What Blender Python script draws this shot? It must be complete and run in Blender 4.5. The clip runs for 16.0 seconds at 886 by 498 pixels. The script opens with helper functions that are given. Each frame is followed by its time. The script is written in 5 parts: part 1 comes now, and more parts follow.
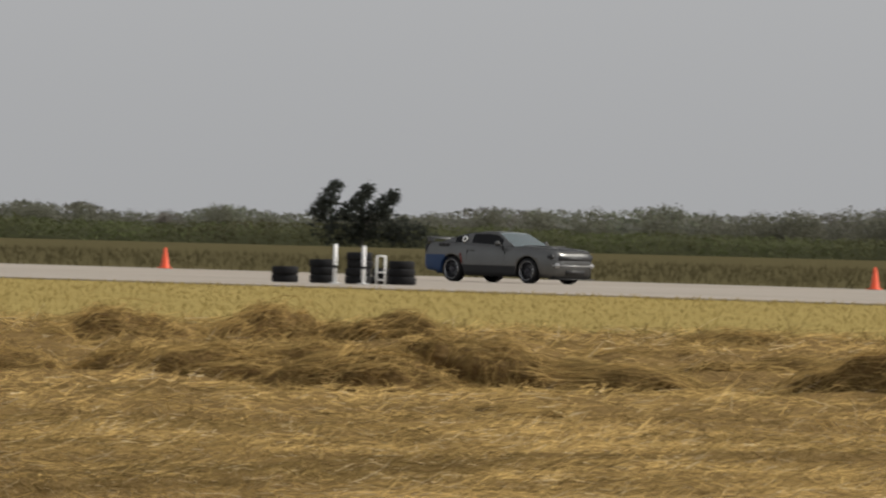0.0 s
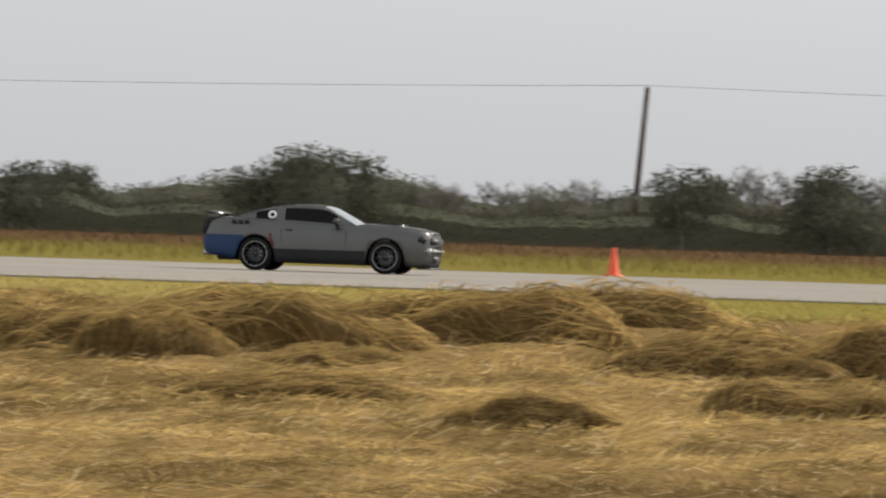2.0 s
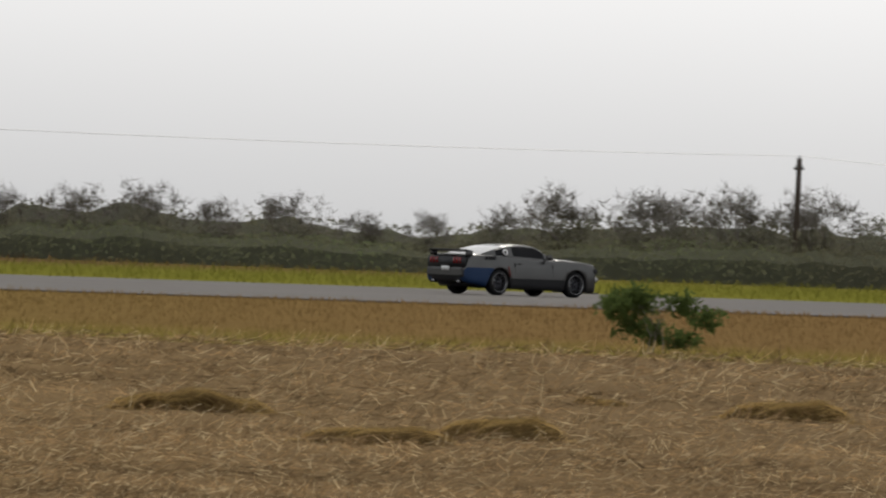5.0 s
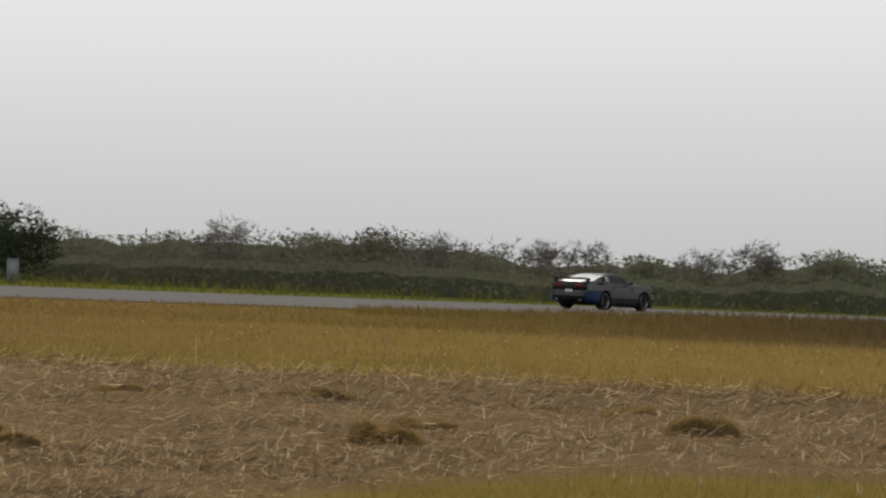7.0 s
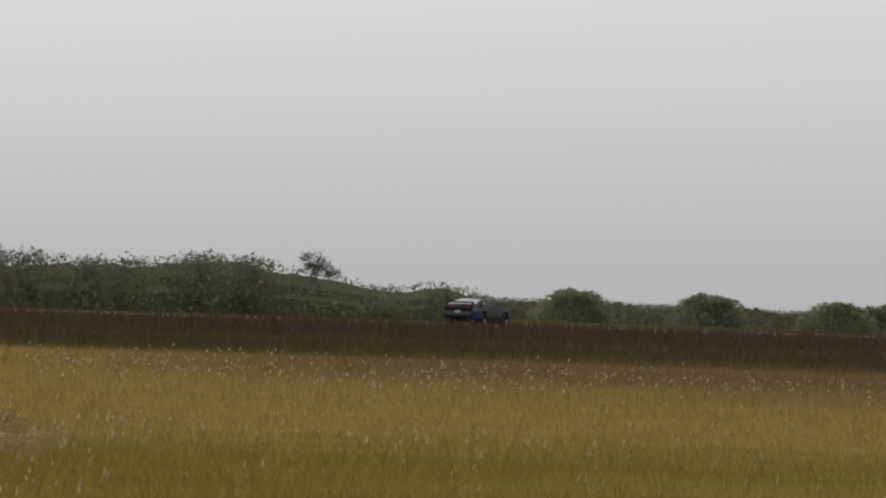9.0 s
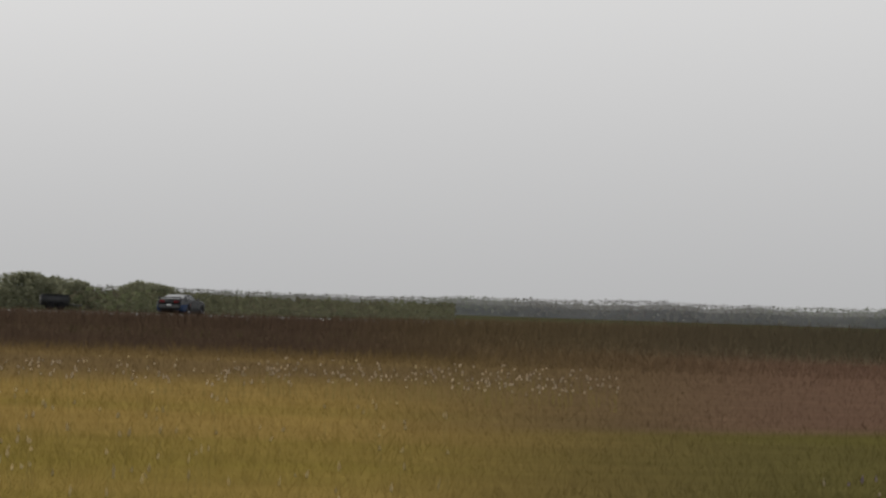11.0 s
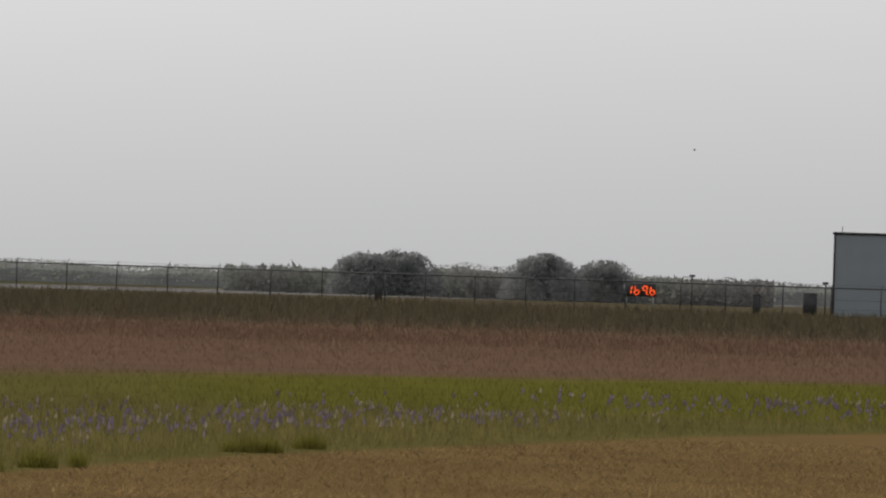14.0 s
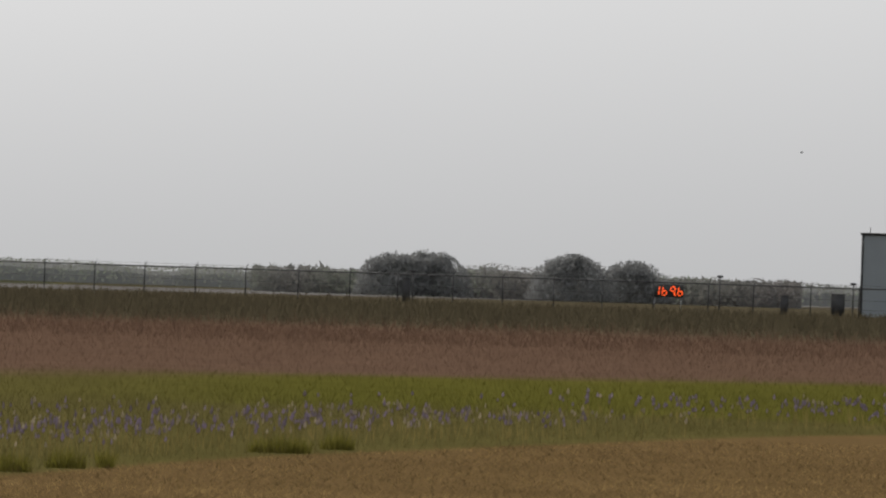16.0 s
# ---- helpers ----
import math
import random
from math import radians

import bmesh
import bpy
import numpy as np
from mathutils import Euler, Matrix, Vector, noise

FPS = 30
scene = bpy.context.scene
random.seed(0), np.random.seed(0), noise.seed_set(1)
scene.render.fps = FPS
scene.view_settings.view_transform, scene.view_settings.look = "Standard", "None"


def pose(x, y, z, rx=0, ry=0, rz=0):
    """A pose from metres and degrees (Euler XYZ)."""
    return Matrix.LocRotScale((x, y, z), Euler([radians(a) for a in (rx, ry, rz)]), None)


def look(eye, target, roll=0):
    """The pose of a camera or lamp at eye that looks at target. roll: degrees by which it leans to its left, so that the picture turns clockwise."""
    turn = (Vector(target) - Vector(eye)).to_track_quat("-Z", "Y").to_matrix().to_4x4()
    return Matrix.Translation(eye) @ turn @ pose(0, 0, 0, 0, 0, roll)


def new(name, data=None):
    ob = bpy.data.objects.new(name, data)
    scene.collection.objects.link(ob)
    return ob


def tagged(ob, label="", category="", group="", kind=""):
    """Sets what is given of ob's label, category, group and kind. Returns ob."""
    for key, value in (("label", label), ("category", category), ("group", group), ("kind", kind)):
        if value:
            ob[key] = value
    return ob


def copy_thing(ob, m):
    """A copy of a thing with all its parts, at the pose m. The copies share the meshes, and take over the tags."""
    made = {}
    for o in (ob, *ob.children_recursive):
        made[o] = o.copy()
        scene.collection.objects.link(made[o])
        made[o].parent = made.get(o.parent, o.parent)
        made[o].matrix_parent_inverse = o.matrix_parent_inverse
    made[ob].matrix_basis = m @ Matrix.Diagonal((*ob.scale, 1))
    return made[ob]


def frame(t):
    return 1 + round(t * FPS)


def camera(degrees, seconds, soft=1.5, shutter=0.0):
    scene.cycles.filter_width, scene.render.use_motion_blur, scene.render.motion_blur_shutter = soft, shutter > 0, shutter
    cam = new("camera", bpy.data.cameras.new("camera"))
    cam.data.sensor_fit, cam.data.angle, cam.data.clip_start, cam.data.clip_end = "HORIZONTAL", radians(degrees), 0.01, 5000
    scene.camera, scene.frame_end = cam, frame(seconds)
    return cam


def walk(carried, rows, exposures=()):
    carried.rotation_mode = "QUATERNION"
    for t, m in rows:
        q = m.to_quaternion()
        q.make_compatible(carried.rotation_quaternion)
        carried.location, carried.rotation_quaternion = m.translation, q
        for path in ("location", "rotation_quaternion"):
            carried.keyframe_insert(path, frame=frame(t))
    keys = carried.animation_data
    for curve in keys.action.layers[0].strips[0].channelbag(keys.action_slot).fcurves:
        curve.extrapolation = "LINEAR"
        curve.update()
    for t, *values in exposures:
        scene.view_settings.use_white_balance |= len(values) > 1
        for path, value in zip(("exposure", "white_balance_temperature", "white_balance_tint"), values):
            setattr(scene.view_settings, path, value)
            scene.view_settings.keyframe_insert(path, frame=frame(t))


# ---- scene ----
cam = camera(5.312, 16.0, 2.2, 0.05)

PATH = [
    (0.0, -41.8105, -0.0755, 1.50), (0.1, -40.6826, -0.0958, 1.52), (0.2, -39.5486, -0.1035, 1.54), (0.3, -38.3394, -0.1069, 1.56),
    (0.4, -37.0202, -0.1050, 1.58), (0.5, -35.6546, -0.0895, 1.60), (0.6, -33.9935, -0.0905, 1.62), (0.7, -32.3383, -0.0996, 1.64),
    (0.8, -30.7495, -0.1151, 1.66), (0.9, -29.1015, -0.1370, 1.68), (1.0, -27.6152, -0.1445, 1.70), (1.1, -26.1110, -0.1462, 1.71),
    (1.2, -24.6973, -0.1554, 1.72), (1.3, -23.2264, -0.1541, 1.73), (1.4, -21.6179, -0.1432, 1.73), (1.5, -19.8185, -0.1448, 1.74),
    (1.6, -17.7822, -0.1743, 1.75), (1.7, -15.6413, -0.1916, 1.76), (1.8, -13.4731, -0.1988, 1.77), (1.9, -11.4639, -0.1983, 1.78),
    (2.0, -9.5967, -0.1896, 1.79), (2.1, -7.8548, -0.1856, 1.80), (2.2, -6.1267, -0.1896, 1.80), (2.3, -4.4174, -0.1914, 1.81),
    (2.4, -2.5142, -0.1943, 1.82), (2.5, -0.0791, -0.2042, 1.83), (2.6, 2.6614, -0.1909, 1.83), (2.7, 4.9134, -0.1930, 1.84),
    (2.8, 6.6137, -0.1821, 1.84), (2.9, 7.9886, -0.1780, 1.84), (3.0, 9.5015, -0.1723, 1.84), (3.1, 11.3790, -0.1746, 1.85),
    (3.2, 13.6781, -0.1794, 1.85), (5.3, 43.5129, 0.0219, 2.17), (5.4, 44.4942, 0.0334, 2.18), (5.5, 45.4704, 0.0664, 2.20),
    (5.6, 46.5490, 0.0913, 2.21), (5.7, 47.6225, 0.1138, 2.21), (5.8, 48.6649, 0.1330, 2.22), (5.9, 49.7183, 0.1470, 2.23),
    (6.0, 50.6110, 0.1492, 2.23), (6.1, 51.4698, 0.1342, 2.24), (6.2, 52.1833, 0.1180, 2.25), (6.3, 52.7625, 0.1042, 2.25),
    (6.4, 53.2221, 0.0935, 2.26), (6.5, 53.6442, 0.0924, 2.27), (6.6, 54.1656, 0.0961, 2.27), (6.7, 54.7058, 0.1047, 2.28),
    (6.8, 55.3471, 0.1182, 2.29), (7.0, 56.5031, 0.1357, 2.30), (7.2, 57.7557, 0.1402, 2.29), (7.4, 58.7570, 0.1509, 2.28),
    (7.5, 59.1695, 0.1537, 2.27), (7.6, 59.5806, 0.1570, 2.27), (7.8, 60.2309, 0.1723, 2.26), (8.0, 60.8723, 0.1827, 2.25),
    (8.2, 61.9046, 0.2109, 2.22), (8.4, 63.0543, 0.2384, 2.19), (8.5, 63.6114, 0.2520, 2.17), (8.6, 64.1822, 0.2663, 2.16),
    (8.8, 65.1830, 0.2906, 2.13), (9.0, 65.9882, 0.3087, 2.10), (9.2, 66.6681, 0.3268, 2.08), (9.4, 67.1706, 0.3464, 2.07),
    (9.5, 67.4077, 0.3476, 2.06), (9.6, 67.6987, 0.3510, 2.05), (9.8, 68.2334, 0.3569, 2.03), (10.0, 68.8170, 0.3689, 2.02),
    (10.2, 69.3567, 0.3733, 2.00), (12.3, 79.1296, 0.3452, 1.82), (12.5, 79.6034, 0.3608, 1.80), (12.7, 80.0313, 0.3335, 1.80),
    (13.0, 80.3437, 0.3161, 1.81), (13.2, 80.4262, 0.2814, 1.81), (13.5, 80.4611, 0.2485, 1.81), (13.9, 80.3395, 0.2310, 1.82),
    (14.3, 80.2249, 0.2102, 1.83), (14.5, 80.1536, 0.2147, 1.83), (14.8, 80.1404, 0.2006, 1.83), (15.2, 80.1200, 0.2032, 1.84),
    (15.6, 80.1399, 0.2139, 1.84), (16.0, 80.1431, 0.2206, 1.85),
]

EYE = (0.0, 0.0, 1.2)


def aim(az, el, roll):
    a, e = radians(az), radians(el)
    way = Vector((math.sin(a) * math.cos(e), math.cos(a) * math.cos(e), math.sin(e)))
    return look(EYE, Vector(EYE) + 100 * way, roll)


walk(cam, [(t, aim(az, el, roll)) for t, az, el, roll in PATH],
     [(0.0, 0.0), (1.0, 0.3), (2.0, 0.48), (2.5, 0.52), (3.2, 0.4), (5.5, 0.02), (7.5, -0.1), (9.0, -0.18), (10.2, -0.12), (12.5, 0.05), (16.0, 0.15)])

# ---- world and sun ----
SUN_AZ, SUN_EL = 47.0, 38.0            # degrees from the runway's normal, and above the horizon
world = bpy.data.worlds.new("hazy_sky")
scene.world = world
world.use_nodes = True
wn, wl = world.node_tree.nodes, world.node_tree.links
wn.clear()
sky = wn.new("ShaderNodeTexSky")
sky.sky_type, sky.sun_disc = "NISHITA", False
sky.sun_elevation, sky.sun_rotation = radians(SUN_EL), radians(SUN_AZ)
sky.air_density, sky.dust_density, sky.ozone_density = 1.0, 4.0, 1.0
pale = wn.new("ShaderNodeHueSaturation")
pale.inputs["Saturation"].default_value = 0.10
veil = wn.new("ShaderNodeMixRGB")
veil.inputs["Fac"].default_value, veil.inputs["Color2"].default_value = 0.55, (4.95, 5.02, 5.15, 1)
shine = wn.new("ShaderNodeBackground")
shine.inputs["Strength"].default_value = 0.13
wout = wn.new("ShaderNodeOutputWorld")
wl.new(sky.outputs["Color"], pale.inputs["Color"])
wl.new(pale.outputs["Color"], veil.inputs["Color1"])
wl.new(veil.outputs["Color"], shine.inputs["Color"])
wl.new(shine.outputs["Background"], wout.inputs["Surface"])
sun_data = bpy.data.lights.new("sun", "SUN")
sun_data.energy, sun_data.angle, sun_data.color = 3.0, radians(2.0), (1.0, 0.93, 0.82)
sun = new("sun", sun_data)
sun.matrix_world = look((math.sin(radians(SUN_AZ)) * 80, math.cos(radians(SUN_AZ)) * 80, 80 * math.tan(radians(SUN_EL))), (0, 0, 0))


# ---- materials ----
def material(name, color, rough=0.7, metal=0.0, spread=0.15, scale=3.0, bump=0.0, coat=0.0, fine=40.0, stretch=(1, 1, 1)):
    """A surface with variation at two scales and a little relief."""
    m = bpy.data.materials.new(name)
    m.use_nodes = True
    n, l = m.node_tree.nodes, m.node_tree.links
    b = n["Principled BSDF"]
    b.inputs["Roughness"].default_value, b.inputs["Metallic"].default_value = rough, metal
    b.inputs["Coat Weight"].default_value = coat
    if rough > 0.8:
        b.inputs["Specular IOR Level"].default_value = 0.1
    tc, mp = n.new("ShaderNodeTexCoord"), n.new("ShaderNodeMapping")
    mp.inputs["Scale"].default_value = stretch
    l.new(tc.outputs["Object"], mp.inputs["Vector"])
    big, small, mix = n.new("ShaderNodeTexNoise"), n.new("ShaderNodeTexNoise"), n.new("ShaderNodeMath")
    big.inputs["Scale"].default_value, small.inputs["Scale"].default_value = scale, fine
    big.inputs["Detail"].default_value = 5
    mix.operation = "MULTIPLY_ADD"
    mix.inputs[1].default_value = 0.45
    l.new(mp.outputs["Vector"], big.inputs["Vector"])
    l.new(mp.outputs["Vector"], small.inputs["Vector"])
    l.new(small.outputs["Fac"], mix.inputs[0])
    half = n.new("ShaderNodeMath")
    half.operation, half.inputs[1].default_value = "MULTIPLY", 0.55
    l.new(big.outputs["Fac"], half.inputs[0])
    l.new(half.outputs[0], mix.inputs[2])
    ramp = n.new("ShaderNodeValToRGB")
    ramp.color_ramp.elements[0].position, ramp.color_ramp.elements[1].position = 0.3, 0.7
    ramp.color_ramp.elements[0].color = (*[c * (1 - spread) for c in color], 1)
    ramp.color_ramp.elements[1].color = (*[min(1, c * (1 + spread)) for c in color], 1)
    l.new(mix.outputs[0], ramp.inputs["Fac"])
    l.new(ramp.outputs["Color"], b.inputs["Base Color"])
    if bump:
        bp = n.new("ShaderNodeBump")
        bp.inputs["Strength"].default_value, bp.inputs["Distance"].default_value = bump, 0.02
        l.new(mix.outputs[0], bp.inputs["Height"])
        l.new(bp.outputs["Normal"], b.inputs["Normal"])
    return m


def cover_material(name, spread=0.35, rough=0.85, sheen=0.0, through_light=0.0, patch=0.6, fine=6.0, stretch=(1, 1, 1), bump=0.0):
    """Ground and plants: the tint of each kind of cover, varied from blade to blade and from patch to patch."""
    m = bpy.data.materials.new(name)
    m.use_nodes = True
    n, l = m.node_tree.nodes, m.node_tree.links
    b = n["Principled BSDF"]
    b.inputs["Roughness"].default_value = rough
    b.inputs["Specular IOR Level"].default_value = sheen
    at, ge = n.new("ShaderNodeAttribute"), n.new("ShaderNodeNewGeometry")
    at.attribute_name = "tint"
    mp, nz, nf = n.new("ShaderNodeMapping"), n.new("ShaderNodeTexNoise"), n.new("ShaderNodeTexNoise")
    mp.inputs["Scale"].default_value = stretch
    nz.inputs["Scale"].default_value, nz.inputs["Detail"].default_value = patch, 6
    nf.inputs["Scale"].default_value, nf.inputs["Detail"].default_value = fine, 4
    l.new(ge.outputs["Position"], mp.inputs["Vector"])
    l.new(mp.outputs["Vector"], nz.inputs["Vector"])
    l.new(mp.outputs["Vector"], nf.inputs["Vector"])
    a1, a2, a3 = (n.new("ShaderNodeMath") for _ in range(3))
    a1.operation, a2.operation, a3.operation = "ADD", "ADD", "MULTIPLY_ADD"
    l.new(nz.outputs["Fac"], a1.inputs[0])
    l.new(nf.outputs["Fac"], a1.inputs[1])
    l.new(a1.outputs[0], a2.inputs[0])
    l.new(ge.outputs["Random Per Island"], a2.inputs[1])
    a3.inputs[1].default_value, a3.inputs[2].default_value = spread * 1.4, 1 - spread * 2.1
    l.new(a2.outputs[0], a3.inputs[0])
    mul = n.new("ShaderNodeVectorMath")
    mul.operation = "SCALE"
    l.new(at.outputs["Color"], mul.inputs[0])
    l.new(a3.outputs[0], mul.inputs["Scale"])
    l.new(mul.outputs["Vector"], b.inputs["Base Color"])
    if bump:
        bp = n.new("ShaderNodeBump")
        bp.inputs["Strength"].default_value, bp.inputs["Distance"].default_value = bump, 0.06
        l.new(a1.outputs[0], bp.inputs["Height"])
        l.new(bp.outputs["Normal"], b.inputs["Normal"])
    if through_light:
        tr, ms, out = n.new("ShaderNodeBsdfTranslucent"), n.new("ShaderNodeMixShader"), n["Material Output"]
        l.new(mul.outputs["Vector"], tr.inputs["Color"])
        ms.inputs["Fac"].default_value = through_light
        l.new(b.outputs["BSDF"], ms.inputs[1])
        l.new(tr.outputs["BSDF"], ms.inputs[2])
        l.new(ms.outputs["Shader"], out.inputs["Surface"])
    return m


def glass(name, color, rough=0.03, shine=0.5):
    m = bpy.data.materials.new(name)
    m.use_nodes = True
    b = m.node_tree.nodes["Principled BSDF"]
    b.inputs["Base Color"].default_value = (*color, 1)
    b.inputs["Roughness"].default_value = rough
    b.inputs["IOR"].default_value = 1.5
    b.inputs["Specular IOR Level"].default_value = shine
    return m


def glow(name, color, power):
    m = bpy.data.materials.new(name)
    m.use_nodes = True
    b = m.node_tree.nodes["Principled BSDF"]
    b.inputs["Base Color"].default_value = (*color, 1)
    b.inputs["Emission Color"].default_value = (*color, 1)
    b.inputs["Emission Strength"].default_value = power
    return m


M_GROUND = cover_material("grassy_soil", 0.42, 0.95, 0.0, 0.0, 0.6, 16.0, (0.6, 1.0, 2.5), 1.0)
M_BLADE = cover_material("grass_blade", 0.12, 0.9, 0.0, 0.5, 0.12, 0.9)
M_STRAW = cover_material("cut_straw", 0.22, 0.9, 0.0, 0.35, 0.8, 3.0)
M_HAY = cover_material("packed_hay", 0.34, 0.95, 0.0, 0.0, 2.2, 14.0, (1, 1, 1.6), 0.8)
M_LEAF = cover_material("leaf", 0.12, 0.9, 0.0, 0.36, 0.4, 3.0)
M_BARK = material("grey_bark", (0.19, 0.175, 0.155), 0.9, 0, 0.35, 2.0, 0.5)
M_POLE = material("creosoted_pole_wood", (0.075, 0.06, 0.05), 0.85, 0, 0.3, 1.0, 0.4, 0, 30, (8, 8, 0.6))
M_WIRE = material("aluminium_wire", (0.35, 0.35, 0.36), 0.5, 0.8, 0.1)
# a darker grey than the concrete, for the far stretch
M_FAR_PAVING = material("dark_grey_paving", (0.074, 0.068, 0.066), 1.0, 0, 0.16, 0.12, 0.3, 0, 2.5)
# runway concrete in a paler tint; the sunlit look is in the colour
M_PALE = material("pale_concrete", (0.31, 0.275, 0.235), 1.0, 0, 0.16, 0.12, 0.3, 0, 2.5)
M_RUNWAY = material("weathered_concrete", (0.235, 0.212, 0.182), 1.0, 0, 0.16, 0.12, 0.3, 0, 2.5)
M_PAINT = material("silver_car_paint", (0.122, 0.122, 0.12), 0.34, 0.85, 0.10, 2.0, 0.0, 0.15)
M_PAINT.node_tree.nodes["Principled BSDF"].inputs["Specular Tint"].default_value = (0.12, 0.12, 0.12, 1)
M_REAR = glass("dark_rear_glass", (0.02, 0.022, 0.024), 0.12, 0.3)
M_PAINT.node_tree.nodes["Principled BSDF"].inputs["Coat Roughness"].default_value = 0.1
M_BRIGHT = material("bright_silver_paint", (0.42, 0.42, 0.42), 0.3, 0.5, 0.06, 3.0, 0.0, 0.3)
M_BLUE = material("blue_vinyl", (0.008, 0.035, 0.105), 0.6, 0.0, 0.12, 3.0, 0.0, 0.0)
M_SKIRT = material("dark_grey_vinyl", (0.016, 0.016, 0.018), 0.75, 0.0, 0.25, 2.0, 0.0, 0.0)
M_BLACK = material("black_plastic", (0.012, 0.012, 0.013), 0.55, 0, 0.2, 6.0)
M_TINT = glass("tinted_glass", (0.006, 0.006, 0.007), 0.12, 0.12)
M_SCREEN = glass("windscreen_glass", (0.05, 0.07, 0.075), 0.02)
M_CHROME = material("polished_metal", (0.34, 0.34, 0.35), 0.16, 1.0, 0.06, 5.0)
M_RIM = material("satin_alloy", (0.06, 0.06, 0.07), 0.4, 0.7, 0.12, 8.0)
M_LENS = glass("lamp_lens", (0.55, 0.56, 0.56), 0.05)
M_RED = glass("red_lamp_lens", (0.22, 0.01, 0.012), 0.12)
M_WHITE = material("white_paint", (0.78, 0.78, 0.77), 0.5, 0, 0.06, 4.0)
M_RUBBER = material("tyre_rubber", (0.018, 0.018, 0.019), 0.85, 0, 0.3, 6.0, 0.3)
M_ORANGE = material("orange_cone_plastic", (0.85, 0.10, 0.03), 0.5, 0, 0.12, 6.0)
M_YELLOW = material("yellow_painted_steel", (0.62, 0.40, 0.03), 0.5, 0.0, 0.15, 6.0)
M_STEEL = material("galvanised_steel", (0.38, 0.39, 0.40), 0.45, 0.8, 0.18, 5.0)
M_BOARD = material("black_display_panel", (0.025, 0.027, 0.028), 0.5, 0, 0.25, 3.0)
M_SEGMENT = material("unlit_display_segment", (0.16, 0.165, 0.15), 0.5, 0, 0.25, 8.0)
M_DULLRED = material("faded_red_panel", (0.14, 0.03, 0.025), 0.6, 0, 0.25, 4.0)
M_DIGIT = glow("lit_amber_segment", (1.0, 0.10, 0.012), 1.1)
M_CLAD = material("grey_metal_cladding", (0.27, 0.30, 0.32), 0.55, 0.3, 0.08, 0.8)
M_DARK = material("dark_steel", (0.05, 0.05, 0.052), 0.6, 0.4, 0.2, 4.0)


# ---- mesh helpers ----
def part(name, bm, mat, parent=None, label="", smooth=True):
    me = bpy.data.meshes.new(name)
    bm.to_mesh(me)
    bm.free()
    me.materials.append(mat)
    if smooth:
        for p in me.polygons:
            p.use_smooth = True
    ob = new(name, me)
    if parent is not None:
        ob.parent = parent
    if label:
        ob["label"] = label
    return ob


def thing(name, label, category, group="", kind=""):
    return tagged(new(name), label, category, group, kind)


def raw_mesh(name, verts, tris, mat, tint=None, smooth=False):
    """A large mesh of triangles from arrays; tint is one colour a vertex."""
    me = bpy.data.meshes.new(name)
    nv, nt = len(verts), len(tris)
    me.vertices.add(nv)
    me.vertices.foreach_set("co", np.asarray(verts, np.float32).ravel())
    me.loops.add(nt * 3)
    me.loops.foreach_set("vertex_index", np.asarray(tris, np.int32).ravel())
    me.polygons.add(nt)
    me.polygons.foreach_set("loop_start", np.arange(0, nt * 3, 3, dtype=np.int32))
    me.polygons.foreach_set("use_smooth", np.full(nt, smooth))
    me.update(calc_edges=True)
    if tint is not None:
        col = me.color_attributes.new("tint", "FLOAT_COLOR", "POINT")
        col.data.foreach_set("color", np.concatenate([tint, np.ones((nv, 1))], 1).astype(np.float32).ravel())
    me.materials.append(mat)
    return me


def add_box(bm, lo, hi, bevel=0.0, m=None):
    r = bmesh.ops.create_cube(bm, size=1.0)
    vs = r["verts"]
    for v in vs:
        v.co = Vector([lo[i] + (v.co[i] + 0.5) * (hi[i] - lo[i]) for i in range(3)])
        if m is not None:
            v.co = m @ v.co
    if bevel:
        es = list({e for v in vs for e in v.link_edges})
        bmesh.ops.bevel(bm, geom=es, offset=bevel, segments=2, affect="EDGES")


def add_tube(bm, a, b, ra, rb=None, sides=8):
    a, b = Vector(a), Vector(b)
    rb = ra if rb is None else rb
    q = (b - a).to_track_quat("Z", "Y")
    rings = []
    for p, r in ((a, ra), (b, rb)):
        rings.append([bm.verts.new(p + q @ Vector((r * math.cos(2 * math.pi * i / sides), r * math.sin(2 * math.pi * i / sides), 0))) for i in range(sides)])
    for i in range(sides):
        j = (i + 1) % sides
        bm.faces.new((rings[0][i], rings[0][j], rings[1][j], rings[1][i]))
    bm.faces.new(rings[1])
    bm.faces.new(rings[0][::-1])


def add_lathe(bm, profile, sides=28, axis="y"):
    """A closed ring of revolution about the y or z axis from pairs (radius, along)."""
    rings = []
    for k in range(sides):
        a = 2 * math.pi * k / sides
        c, s = math.cos(a), math.sin(a)
        rings.append([bm.verts.new((r * c, y, r * s) if axis == "y" else (r * c, r * s, y)) for r, y in profile])
    n = len(profile)
    for k in range(sides):
        for i in range(n - 1):
            A, B = rings[k], rings[(k + 1) % sides]
            try:
                bm.faces.new((A[i], A[i + 1], B[i + 1], B[i]))
            except ValueError:
                pass


